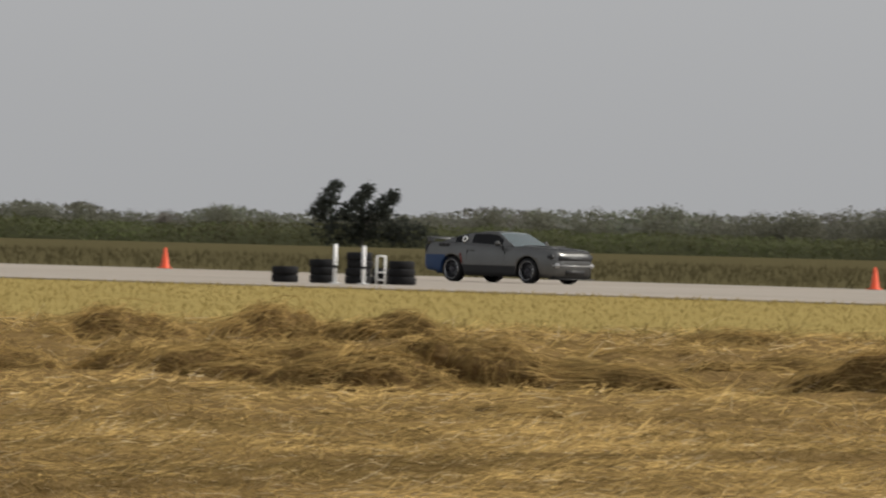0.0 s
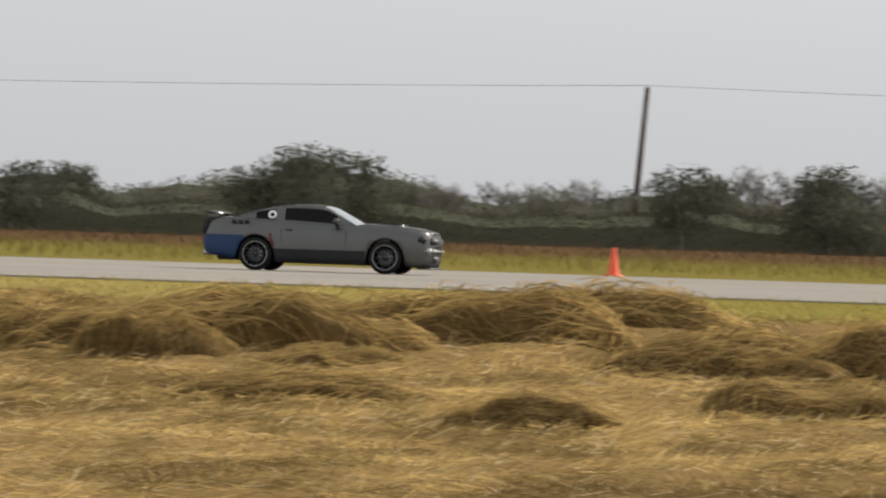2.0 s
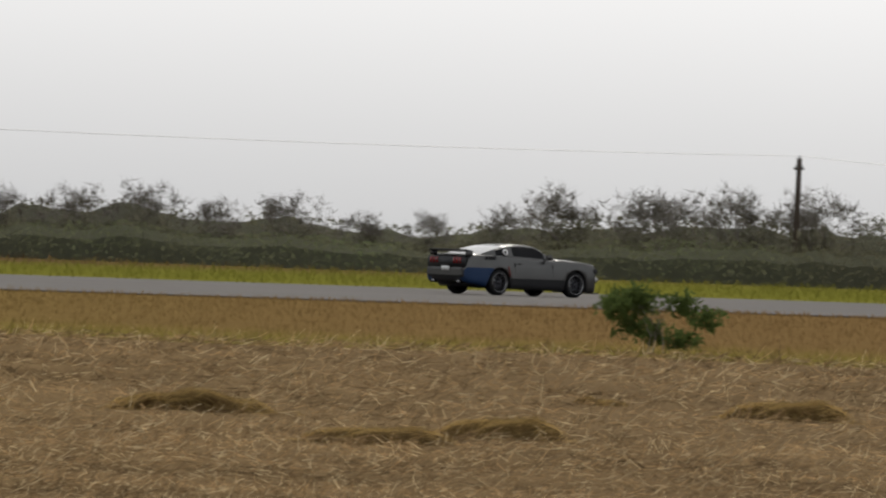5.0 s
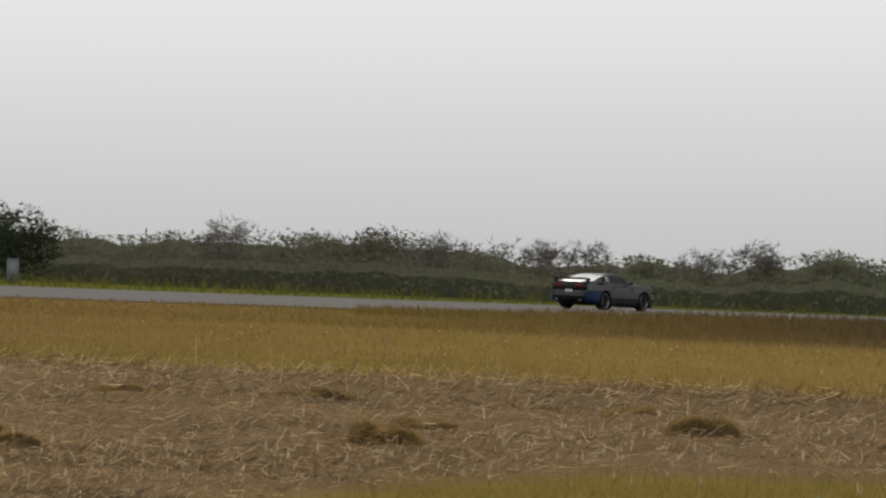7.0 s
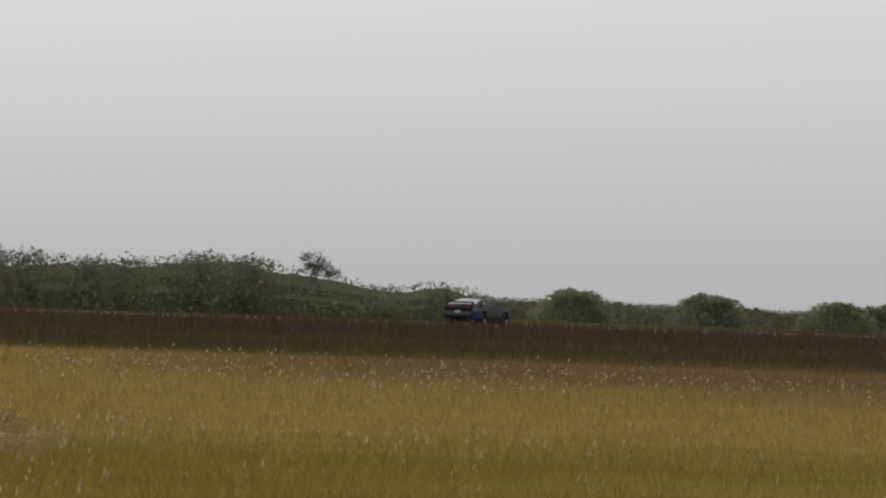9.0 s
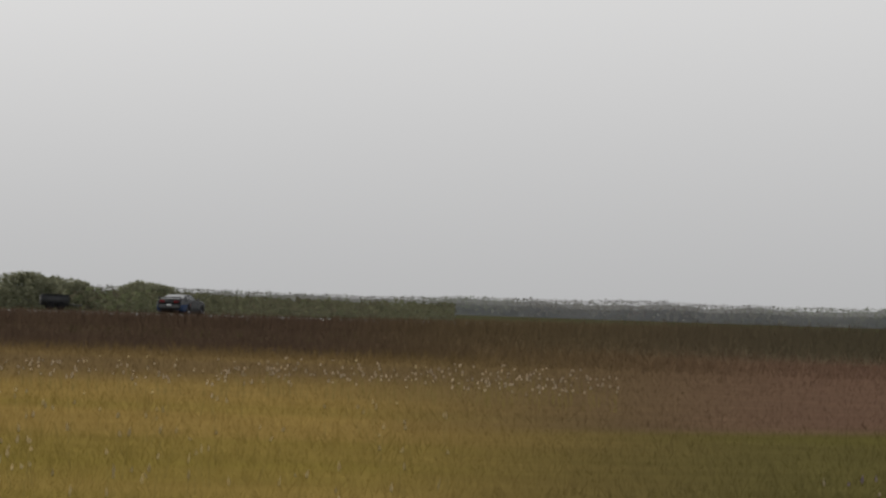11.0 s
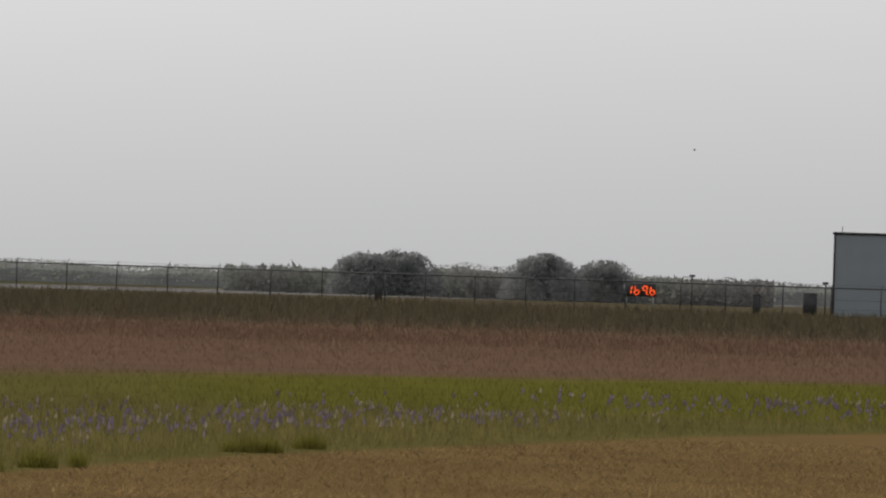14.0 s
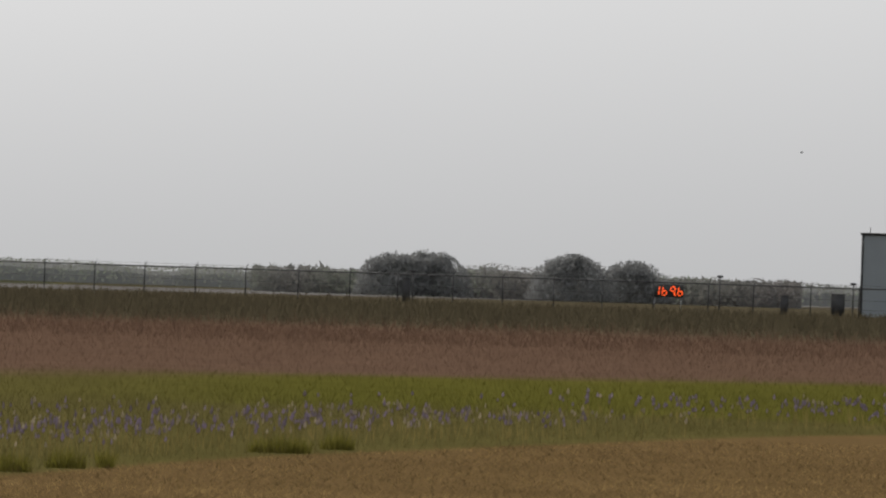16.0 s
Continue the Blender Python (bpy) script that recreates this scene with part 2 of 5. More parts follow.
def grain(x, y, seed=0):
    """Smooth noise from 0 to 1 on arrays."""
    xi, yi = np.floor(x).astype(np.int64), np.floor(y).astype(np.int64)
    fx, fy = x - xi, y - yi
    fx, fy = fx * fx * (3 - 2 * fx), fy * fy * (3 - 2 * fy)

    def h(i, j):
        n = (i * 374761393 + j * 668265263 + seed * 974711) & 0x7FFFFFFF
        n = ((n ^ (n >> 13)) * 1274126177) & 0x7FFFFFFF
        return ((n ^ (n >> 16)) & 0xFFFF) / 65535.0
    return (h(xi, yi) * (1 - fx) + h(xi + 1, yi) * fx) * (1 - fy) + (h(xi, yi + 1) * (1 - fx) + h(xi + 1, yi + 1) * fx) * fy


def cloud(x, y, seed=0, octaves=4):
    v, a, s = 0, 0.5, 0
    for o in range(octaves):
        v, s = v + a * grain(x * 2 ** o, y * 2 ** o, seed + o), s + a
        a *= 0.5
    return v / s


def step(a, b, v):
    u = np.clip((v - a) / (b - a), 0, 1)
    return u * u * (3 - 2 * u)


# ---- ground cover: where the hay lies, where each grass grows ----
NEAR_EDGE, FAR_EDGE = 158.0, 213.0


def polar(x, y):
    return np.degrees(np.arctan2(x, y)), np.hypot(x, y)


def hay_mask(x, y):
    az, r = polar(x, y)
    wob = 10 * (cloud(x / 9, y / 9, 3) - 0.5)
    far = np.interp(az, (-45, -20, -6, 4, 20, 32, 44, 57, 63, 66), (120, 120, 112, 100, 102, 110, 107, 104, 92, 60)) + wob
    near = np.interp(az, (44, 50, 55, 57.5, 60, 63, 66), (0, 36, 45, 57, 60, 66, 80)) + 0.6 * wob
    return step(-3, 3, far - r) * step(-2, 2, r - near) * step(-0.5, 0.5, 63.6 - az + 0.08 * wob)


def hay_height(x, y):
    az, r = polar(x, y)
    heap = 0.55 * np.interp(az, (-45, -33, -28, -22, -8, -4, 12, 30, 45, 52), (0.8, 0.8, 0.9, 1.0, 0.85, 0.6, 0.65, 0.5, 0.35, 0.3))
    wx, wy = 1.5 * cloud(x / 1.1, y / 1.4, 61, 2), 1.5 * cloud(x / 1.1, y / 1.4, 71, 2)
    lump = step(0.50, 0.60, cloud(x / 1.7 + wx, y / 3.0 + wy, 11, 3))
    crest = 1 - np.abs(2 * cloud(x / 0.7 + wx, y / 1.1, 17, 3) - 1)
    row = step(66, 80, r) * (1 - step(95, 106, r)) + 0.16 + 0.25 * (1 - step(41, 49, r)) * step(-30, -20, az) * (1 - step(3, 12, az))
    tuft = np.clip(cloud(x / 0.4, y / 0.6, 23, 3) - 0.3, 0, 1)
    return hay_mask(x, y) * (0.02 + heap * row * (0.26 * lump * (0.4 + crest) + 0.10 * crest ** 3 + 0.10 * tuft) + 0.06 * tuft)


def blend(base, colour, w):
    return base + (np.array(colour) - base) * w[:, None]


def cover(x, y):
    """Base colour of the cover and height of its blades."""
    az, r = polar(x, y)
    p = cloud(x / 14, y / 14, 31)
    q = cloud(x / 40, y / 12, 41)
    c = np.tile(np.array((0.33, 0.255, 0.095)), (len(x), 1))
    hgt = np.full(len(x), 0.14)
    c = blend(c, (0.17, 0.15, 0.03), step(-20, 0, az))
    # red-brown meadow before the runway further on
    c = blend(c, (0.155, 0.10, 0.042), step(25, 42, az) * step(105, 135, r))
    hgt = hgt + 0.06 * step(25, 42, az)
    # golden meadow past the hay
    gold = step(50, 58, az)
    c = blend(c, (0.205, 0.142, 0.045), gold)
    c = blend(c, (0.145, 0.118, 0.026), gold * np.clip(0.4 * (1 - step(60, 100, r)) + 2.4 * (p - 0.52), 0, 1))
    hgt = hgt + 0.12 * gold * step(0.55, 0.7, p)
    # dark weeds before the runway
    edge = r + 50 * (q - 0.5)
    weeds = step(54, 62, az) * step(165, 205, edge)
    c = blend(c, (0.062, 0.043, 0.03), weeds)
    c = blend(c, (0.06, 0.06, 0.02), weeds * step(0.52, 0.62, q) * (1 - step(280, 330, r)))
    hgt = hgt + weeds * np.interp(az, (54, 57, 60, 66, 74), (0.0, 0.14, 0.30, 0.22, 0.35))
    hgt = np.where((az > 57) & (y > 118) & (y < NEAR_EDGE), np.maximum(hgt, np.interp(az, (57, 60, 66), (0.34, 0.54, 0.6))), hgt)
    # brown, thin growth before the dark weeds
    c = blend(c, (0.115, 0.08, 0.038), step(62.5, 66, az) * step(112, 150, r + 60 * (q - 0.5)) * (1 - weeds))
    # bands towards the far end
    end = step(72, 75.5, az)
    wob = 12 * (p - 0.5) + 10 * (q - 0.5)
    c = blend(c, (0.122, 0.08, 0.036), end)
    edge = r + 0.35 * wob + 5.2 * (80.3 - az)
    c = blend(c, (0.085, 0.074, 0.026), end * step(69.5, 71.5, edge))
    c = blend(c, (0.082, 0.078, 0.017), end * step(87, 94, r + wob) * (0.25 + 0.75 * step(77.6, 79.6, az)))
    c = blend(c, (0.105, 0.066, 0.046), end * step(112, 124, r + wob - 4.5 * (az - 79)))
    c = blend(c, (0.066, 0.056, 0.036), end * step(235, 300, r + 3 * wob))
    hgt = hgt * (1 - end) + end * (0.015 + 0.22 * step(69.5, 71.5, edge) - 0.1 * step(92, 110, edge) + 0.1 * step(130, 200, r) + step(230, 320, r) * np.interp(az, (76, 80, 84), (0.75, 0.58, 0.42)))
    # far side of the runway
    far = step(FAR_EDGE - 3, FAR_EDGE, y)
    grey = 1 - step(-34, -16, az)
    c = blend(c, (0.17, 0.14, 0.038), far)
    c = blend(c, (0.095, 0.082, 0.042), far * grey)
    c = blend(c, (0.12, 0.125, 0.02), far * step(5, 40, az) * 0.8)
    c = blend(c, (0.11, 0.068, 0.036), far * step(275, 330, y + 60 * (q - 0.5)) * (1 - step(36, 46, az)) * step(-30, -14, az))
    c = blend(c, (0.06, 0.066, 0.02), far * step(48, 60, az) * 0.8)
    hgt = hgt * (1 - far) + far * (0.3 + 0.22 * step(44, 52, az))
    c = blend(c, (0.05, 0.05, 0.028), far * step(64, 70, az))
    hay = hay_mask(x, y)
    # hay bed darker than the stalks: shade between them put into the tint
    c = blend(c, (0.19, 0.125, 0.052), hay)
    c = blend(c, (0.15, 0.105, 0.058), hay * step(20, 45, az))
    return c * 0.92, hgt * (1 - hay)


def build_ground():
    """One sheet about the viewer's place, fine near by, that reaches the horizon."""
    az = np.concatenate([np.linspace(-180, -48, 34)[:-1], np.linspace(-48, 86, 1150), np.linspace(86, 180, 26)[1:]])
    rr = np.concatenate([np.linspace(0.02, 36, 8), np.exp(np.linspace(np.log(37), np.log(136), 260)), np.exp(np.linspace(np.log(139), np.log(560), 60)), np.array((700, 1000, 1600, 2600, 4800))])
    A, R = np.meshgrid(np.radians(az), rr)
    x, y = (R * np.sin(A)).ravel(), (R * np.cos(A)).ravel()
    z = hay_height(x, y)
    on_road = (y > NEAR_EDGE - 4) & (y < FAR_EDGE + 4)
    z = np.where(on_road, -0.03, z)
    n, m = len(rr), len(az)
    i, j = np.meshgrid(np.arange(n - 1), np.arange(m - 1), indexing="ij")
    a = (i * m + j).ravel()
    tris = np.concatenate([np.stack([a, a + m, a + m + 1], 1), np.stack([a, a + m + 1, a + 1], 1)])
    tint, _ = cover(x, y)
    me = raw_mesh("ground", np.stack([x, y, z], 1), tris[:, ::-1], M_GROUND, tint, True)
    tagged(new("ground", me), "dry grass field with cut hay", "ground", "", "structure")


build_ground()


def build_runway():
    for name, mat, label, x0, x1 in (("runway_start", M_PALE, "concrete start of the runway, paled to look sunlit", -420.0, -118.0), ("runway", M_RUNWAY, "wide weathered pale concrete runway", -118.0, 108.0), ("runway_far", M_FAR_PAVING, "wide darker grey far stretch of the runway", 108.0, 1476.0)):
        paved_strip(name, mat, label, x0, x1)


def paved_strip(name, mat, label, x0, x1):
    bm = bmesh.new()
    n = 40
    cols = [[bm.verts.new((x0 + (x1 - x0) * k / (n - 1), y, z)) for y, z in ((NEAR_EDGE, -0.2), (NEAR_EDGE, 0.0), (185.0, 0.0), (FAR_EDGE, 0.0), (FAR_EDGE, -0.2))] for k in range(n)]
    for A, B in zip(cols, cols[1:]):
        for i in range(4):
            bm.faces.new((A[i], A[i + 1], B[i + 1], B[i])[::-1])
    tagged(part(name, bm, mat, None, "", False), label, "runway", "", "structure")


build_runway()


# ---- hay strands, grass, seed heads ----
rng = np.random.default_rng(7)


def scatter(n, a0, a1, r0, r1, power=1.0):
    """Places over a sector, thinning out with distance."""
    az = np.radians(rng.uniform(a0, a1, n))
    u = rng.uniform(0, 1, n)
    r = np.exp(np.log(r0) + u * (np.log(r1) - np.log(r0))) if power == 1.0 else r0 + (r1 - r0) * u
    return r * np.sin(az), r * np.cos(az), r


def hay_strands(name, n, near, beyond):
    """Loose stalks, combed together in bundles that follow the swaths."""
    x, y, r = scatter(n * 2, -46, 64, near, beyond)
    keep = hay_mask(x, y) > 0.4
    x, y, r = x[keep], y[keep], r[keep]
    # thicker on the banks that rise away from the viewer
    rise = (hay_height(x * 1.004, y * 1.004) - hay_height(x, y)) / (0.004 * r)
    keep = rng.uniform(0, 1, len(x)) < np.clip(0.4 + 5.0 * rise, 0.3, 1)
    x, y, r = x[keep], y[keep], r[keep]
    n = len(x)
    az, _ = polar(x, y)
    size = np.clip(r / 60, 0.75, 1.7)
    ln = rng.uniform(0.05, 0.19, n) * size * np.interp(az, (12, 30), (1.0, 0.65))
    sweep = (cloud(x / 1.1, y / 1.6, 83, 3) - 0.5) * 5.0
    th = np.radians(-az) * 0.5 + sweep + rng.normal(0.0, 0.35, n) + np.where(rng.uniform(0, 1, n) < np.interp(az, (12, 30), (0.14, 0.45)), rng.uniform(0, 3.14, n), 0)
    w = 0.0034 * np.clip(r / 48, 0.8, 2.6) * rng.uniform(0.5, 1.6, n)
    nx, ny = -np.sin(th), np.cos(th)
    tip = np.abs(rng.normal(0.0, 0.055, n)) * size
    root = rng.uniform(0.0, 0.05, n) * size
    pts = []
    for s, lift, taper in ((-0.5, root, 1.0), (0.5, tip, 0.5)):
        px, py = x + s * np.cos(th) * ln, y + s * np.sin(th) * ln
        pz = hay_height(px, py) + 0.008 + lift
        wid = w * taper
        pts.append(np.stack([px - nx * wid * 0.5, py - ny * wid * 0.5, pz - wid * 0.45], 1))
        pts.append(np.stack([px + nx * wid * 0.5, py + ny * wid * 0.5, pz + wid * 0.45], 1))
    v = np.stack(pts, 1).reshape(-1, 3)
    b = np.arange(n)[:, None] * 4
    tris = np.concatenate([b + np.array(k) for k in ((0, 1, 3), (0, 3, 2))])
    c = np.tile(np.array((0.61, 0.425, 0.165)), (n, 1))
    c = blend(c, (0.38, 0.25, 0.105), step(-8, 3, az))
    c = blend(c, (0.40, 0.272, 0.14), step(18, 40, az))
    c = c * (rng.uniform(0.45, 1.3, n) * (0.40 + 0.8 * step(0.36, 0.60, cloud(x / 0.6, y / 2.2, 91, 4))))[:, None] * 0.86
    # some stalks are pale, more of them past az 10 as painted sun glints
    c = np.where((rng.uniform(0, 1, n) < np.interp(az, (10, 40), (0.06, 0.13)))[:, None], np.array((0.66, 0.53, 0.32)), c)
    me = raw_mesh(name, v, tris, M_STRAW, np.repeat(c, 4, 0))
    tagged(new(name, me), "loose golden cut hay lying in heaped swaths", "hay", "", "stuff")


def heap_meshes(seed):
    """One heap of cut hay: an uneven mound that leans towards -y, and the stalks draped over it."""
    g = np.random.default_rng(seed)
    wide, deep, high = 1.0, 0.62, 0.42

    def mound(x, y):
        d = np.hypot(x / wide, y / deep) + 0.55 * (cloud(x * 1.6 + 40, y * 1.6 + 40, seed, 3) - 0.5)
        top = high * np.clip(1 - np.clip(d, 0, 2) ** 2.4, 0, 1) ** 0.7
        return top * (0.55 + 0.9 * cloud(x * 2.2 + 70, y * 2.8 + 70, seed + 5, 3)) - 0.015

    nx, ny = 34, 22
    gx, gy = np.meshgrid(np.linspace(-1.35, 1.35, nx) * wide, np.linspace(-1.4, 1.4, ny) * deep)
    gz = mound(gx, gy)
    V = np.stack([gx, gy - 0.9 * np.maximum(gz, 0), gz], -1).reshape(-1, 3)
    i, j = np.meshgrid(np.arange(ny - 1), np.arange(nx - 1), indexing="ij")
    a = (i * nx + j).ravel()
    T = np.concatenate([np.stack([a, a + 1, a + nx + 1], 1), np.stack([a, a + nx + 1, a + nx], 1)])
    # mound tint kept dark to paint in the shade of the hollows
    tone = np.array((0.13, 0.085, 0.036)) * (0.75 + 0.5 * g.uniform(0, 1, (len(V), 1)))
    k = 1200
    x, y = g.uniform(-1.15, 1.15, k) * wide, g.uniform(-1.15, 1.1, k) * deep
    flow = 6.0 * (cloud(x * 1.1 + 20, y * 1.3 + 20, seed + 9, 2) - 0.5) + g.normal(0, 0.55, k) + np.where(g.uniform(0, 1, k) < 0.22, g.uniform(0, 3.1, k), 0)
    ln = g.uniform(0.15, 0.55, k)
    w = g.uniform(0.0016, 0.004, k)
    lift = np.abs(g.normal(0, 0.03, k))
    rows = []
    for u, hump, taper in ((-0.5, 0.0, 1.0), (-0.1, 1.0, 1.0), (0.25, 1.0, 0.8), (0.5, 0.3, 0.35)):
        px, py = x + np.cos(flow) * ln * u, y + np.sin(flow) * ln * u
        base = mound(px, py)
        pz = np.maximum(base, 0) * 0.75 + np.maximum(mound(x, y), 0) * 0.25 + 0.012 + lift * (0.4 + hump)
        py = py - 0.9 * np.maximum(pz - 0.02, 0)
        ex, ey = -np.sin(flow) * w * taper, np.cos(flow) * w * taper
        rows.append(np.stack([np.stack([px - ex, py - ey, pz - w * taper], 1), np.stack([px + ex, py + ey, pz + w * taper], 1)], 1))
    v = np.stack(rows, 1).reshape(-1, 3)
    b = np.arange(k)[:, None] * 8
    t = np.concatenate([b + np.array(q) for q in ((0, 1, 3), (0, 3, 2), (2, 3, 5), (2, 5, 4), (4, 5, 7), (4, 7, 6))])
    c = np.array((0.46, 0.32, 0.125)) * (g.uniform(0.4, 1.3, k) * (0.4 + 1.0 * cloud(x * 3 + 9, y * 3 + 9, seed + 3, 2)))[:, None]
    return raw_mesh("mound", V, T, M_HAY, tone, True), raw_mesh("straw", v, t, M_STRAW, np.repeat(c, 8, 0))


def hay_heaps():
    """Heaps raked up in the swath, tall where it begins, low and scattered further on."""
    protos = []
    for seed in (101, 102, 103, 104, 105, 106, 107):
        root = thing("hay_heap", "tangled heap of golden cut hay on the field", "hay heap", "heaps of cut hay")
        for name, me in zip(("mound", "straw"), heap_meshes(seed)):
            new(name, me).parent = root
        protos.append(root)
    rnd = random.Random(77)
    spots = []
    for a0, a1, r0, r1, count, lo, hi, tall in ((-46, -34, 70, 92, 50, 0.55, 1.05, 0.85), (-34, -6, 69, 98, 78, 0.65, 1.2, 1.05), (-34, 2, 48, 70, 24, 0.4, 0.85, 0.9), (-6, 6, 72, 90, 24, 0.55, 1.0, 0.9), (6, 20, 72, 89, 28, 0.45, 0.95, 0.9),
                                                (-46, 20, 45, 70, 20, 0.22, 0.5, 0.7), (20, 44, 50, 104, 26, 0.25, 0.55, 0.8), (44, 57, 54, 100, 38, 0.2, 0.42, 1.0), (57, 62.5, 64, 90, 11, 0.2, 0.38, 1.0)):
        for k in range(count):
            az = a0 + (a1 - a0) * (k + rnd.uniform(0.1, 0.9)) / count
            spots.append((az, rnd.uniform(r0, r1), rnd.uniform(lo, hi), tall * rnd.uniform(0.7, 1.25)))
    for az, r, size, tall in spots:
        x, y = r * math.sin(radians(az)), r * math.cos(radians(az))
        if hay_mask(np.array([x]), np.array([y]))[0] < 0.6:
            continue
        m = pose(x, y, 0.01, 0, 0, -az + rnd.uniform(-28, 28)) @ Matrix.Diagonal((size * rnd.uniform(0.8, 1.3), size, size * tall, 1))
        copy_thing(rnd.choice(protos), m)
    for root in protos:
        for o in list(root.children) + [root]:
            bpy.data.objects.remove(o)


def blades(name, label, x, y, r, tall, tint, lean=0.25, width=0.012, z=None):
    n = len(x)
    th = rng.uniform(0, 6.283, n)
    w = width * np.clip(r / 70, 0.7, 6.0) * rng.uniform(0.6, 1.4, n)
    hx, hy = np.cos(th) * w / 2, np.sin(th) * w / 2
    # broad side mostly towards the open field
    lx, ly = rng.normal(0, lean, n) * tall, rng.normal(0, lean, n) * tall
    z = np.zeros(n) if z is None else z
    v = np.stack([np.stack([x - hx, y - hy, z - 0.02], 1), np.stack([x + hx, y + hy, z - 0.02], 1), np.stack([x + lx, y + ly, z + tall], 1)], 1).reshape(-1, 3)
    tris = np.arange(n * 3).reshape(-1, 3)
    me = raw_mesh(name, v, tris, M_BLADE, np.repeat(tint, 3, 0))
    return tagged(new(name, me), label, "grass", "", "stuff")


def grow(name, label, n, a0, a1, r0, r1, keep, factor=1.0, power=1.0, lean=0.25, width=0.012):
    x, y, r = scatter(n, a0, a1, r0, r1, power)
    k = keep(x, y, r)
    x, y, r = x[k], y[k], r[k]
    c, tall = cover(x, y)
    ok = tall > 0.04
    x, y, r, c, tall = x[ok], y[ok], r[ok], c[ok], tall[ok]
    tall = tall * factor * rng.uniform(0.5, 1.15, len(x)) * (0.6 + 0.8 * cloud(x / 5, y / 5, 77))
    c = c * (1.08 * rng.uniform(0.92, 1.08, len(x)))[:, None]
    blades(name, label, x, y, r, tall, c, lean, width)


def off_road(x, y, r):
    return (y < NEAR_EDGE - 0.3) | (y > FAR_EDGE + 0.3)


hay_strands("hay", 560000, 36, 134)
hay_strands("near_hay", 200000, 36, 58)
hay_heaps()
grow("verge_grass", "yellow-green grass strip along the runway's edge", 150000, -46, 46, 108, 215, lambda x, y, r: y < NEAR_EDGE - 0.2, 0.55, 2.0)
grow("meadow_grass", "golden and green meadow grass", 330000, 44, 85, 48, 240, lambda x, y, r: y < NEAR_EDGE - 0.2, 0.55, 1.0, 0.6, 0.0055)
grow("tall_weeds", "dark tall weeds before the runway", 110000, 53, 85, 190, 640, lambda x, y, r: y < NEAR_EDGE - 0.2, 0.62, 1.0, 0.4, 0.012)
grow("verge_weeds", "dark brown weeds along the runway's near edge", 130000, 56, 76, 245, 640, lambda x, y, r: (y > 118) & (y < NEAR_EDGE - 0.2), 0.84, 1.0, 0.2, 0.016)
grow("far_grass", "yellow-green grass beyond the runway", 120000, -46, 72, 228, 520, lambda x, y, r: y > FAR_EDGE + 0.3, 1.0, 1.0)


def seed_heads(name, label, n, a0, a1, r0, r1, colour, lo, hi, keep=None):
    """Stalks with a fuzzy spike at the top."""
    x, y, r = scatter(n, a0, a1, r0, r1)
    if keep is not None:
        k = keep(x, y, r)
        x, y, r = x[k], y[k], r[k]
    n = len(x)
    tall = rng.uniform(lo, hi, n)
    lx, ly = rng.normal(0, 0.12, n) * tall, rng.normal(0, 0.12, n) * tall
    w = 0.002 * np.clip(r / 50, 1, 3)
    hw = 0.0085 * np.clip(r / 60, 0.8, 1.6) * rng.uniform(0.7, 1.3, n)
    az = np.arctan2(x, y)
    ex, ey = np.cos(az), -np.sin(az)
    tx, ty = x + lx, y + ly
    sl = rng.uniform(0.035, 0.08, n)
    P = [np.stack([x - ex * w, y - ey * w, np.zeros(n)], 1), np.stack([x + ex * w, y + ey * w, np.zeros(n)], 1), np.stack([tx, ty, tall], 1),
         np.stack([tx - ex * hw, ty - ey * hw, tall + sl * 0.35], 1), np.stack([tx + ex * hw, ty + ey * hw, tall + sl * 0.45], 1),
         np.stack([tx + lx * 0.2, ty + ly * 0.2, tall + sl], 1), np.stack([tx, ty - hw, tall + sl * 0.4], 1), np.stack([tx, ty + hw, tall + sl * 0.4], 1)]
    v = np.stack(P, 1).reshape(-1, 3)
    b = np.arange(n)[:, None] * 8
    tris = np.concatenate([b + np.array(k) for k in ((0, 1, 2), (2, 4, 3), (3, 4, 5), (2, 7, 6), (6, 7, 5))])
    c = np.repeat((np.array(colour) * rng.uniform(0.7, 1.2, n)[:, None])[:, None, :], 8, 1)
    c[:, :3] = (0.17, 0.135, 0.05)
    me = raw_mesh(name, v, tris, M_BLADE, c.reshape(-1, 3))
    tagged(new(name, me), label, "wild flowers", "", "stuff")


def flower_strip(x, y):
    """Just past the mown edge."""
    az, r = polar(x, y)
    past = r + 5.2 * (80.3 - az)
    return (past > 73) & (past < 73 + 20 * rng.uniform(0.2, 1, len(x)))


def fade_in(x, y):
    return rng.uniform(0, 1, len(x)) < step(72.5, 79, polar(x, y)[0])


seed_heads("seed_heads", "pale fluffy seed heads on thin stalks", 1300, 46, 73, 46, 150, (0.46, 0.39, 0.25), 0.12, 0.30, lambda x, y, r: (hay_mask(x, y) < 0.3) & (cloud(x / 8, y / 8, 5) > 0.42))
seed_heads("lavender_flowers", "lavender wild flower spikes in the grass", 6000, 73, 85, 58, 104, (0.28, 0.23, 0.32), 0.08, 0.20, lambda x, y, r: flower_strip(x, y) & (cloud(x / 4, y / 4, 6) > 0.45) & fade_in(x, y))
seed_heads("pale_flowers", "pale wild flower spikes in the grass", 4200, 73, 85, 60, 112, (0.38, 0.33, 0.26), 0.08, 0.20, lambda x, y, r: flower_strip(x, y) & (cloud(x / 6, y / 6, 9) > 0.48) & fade_in(x, y))
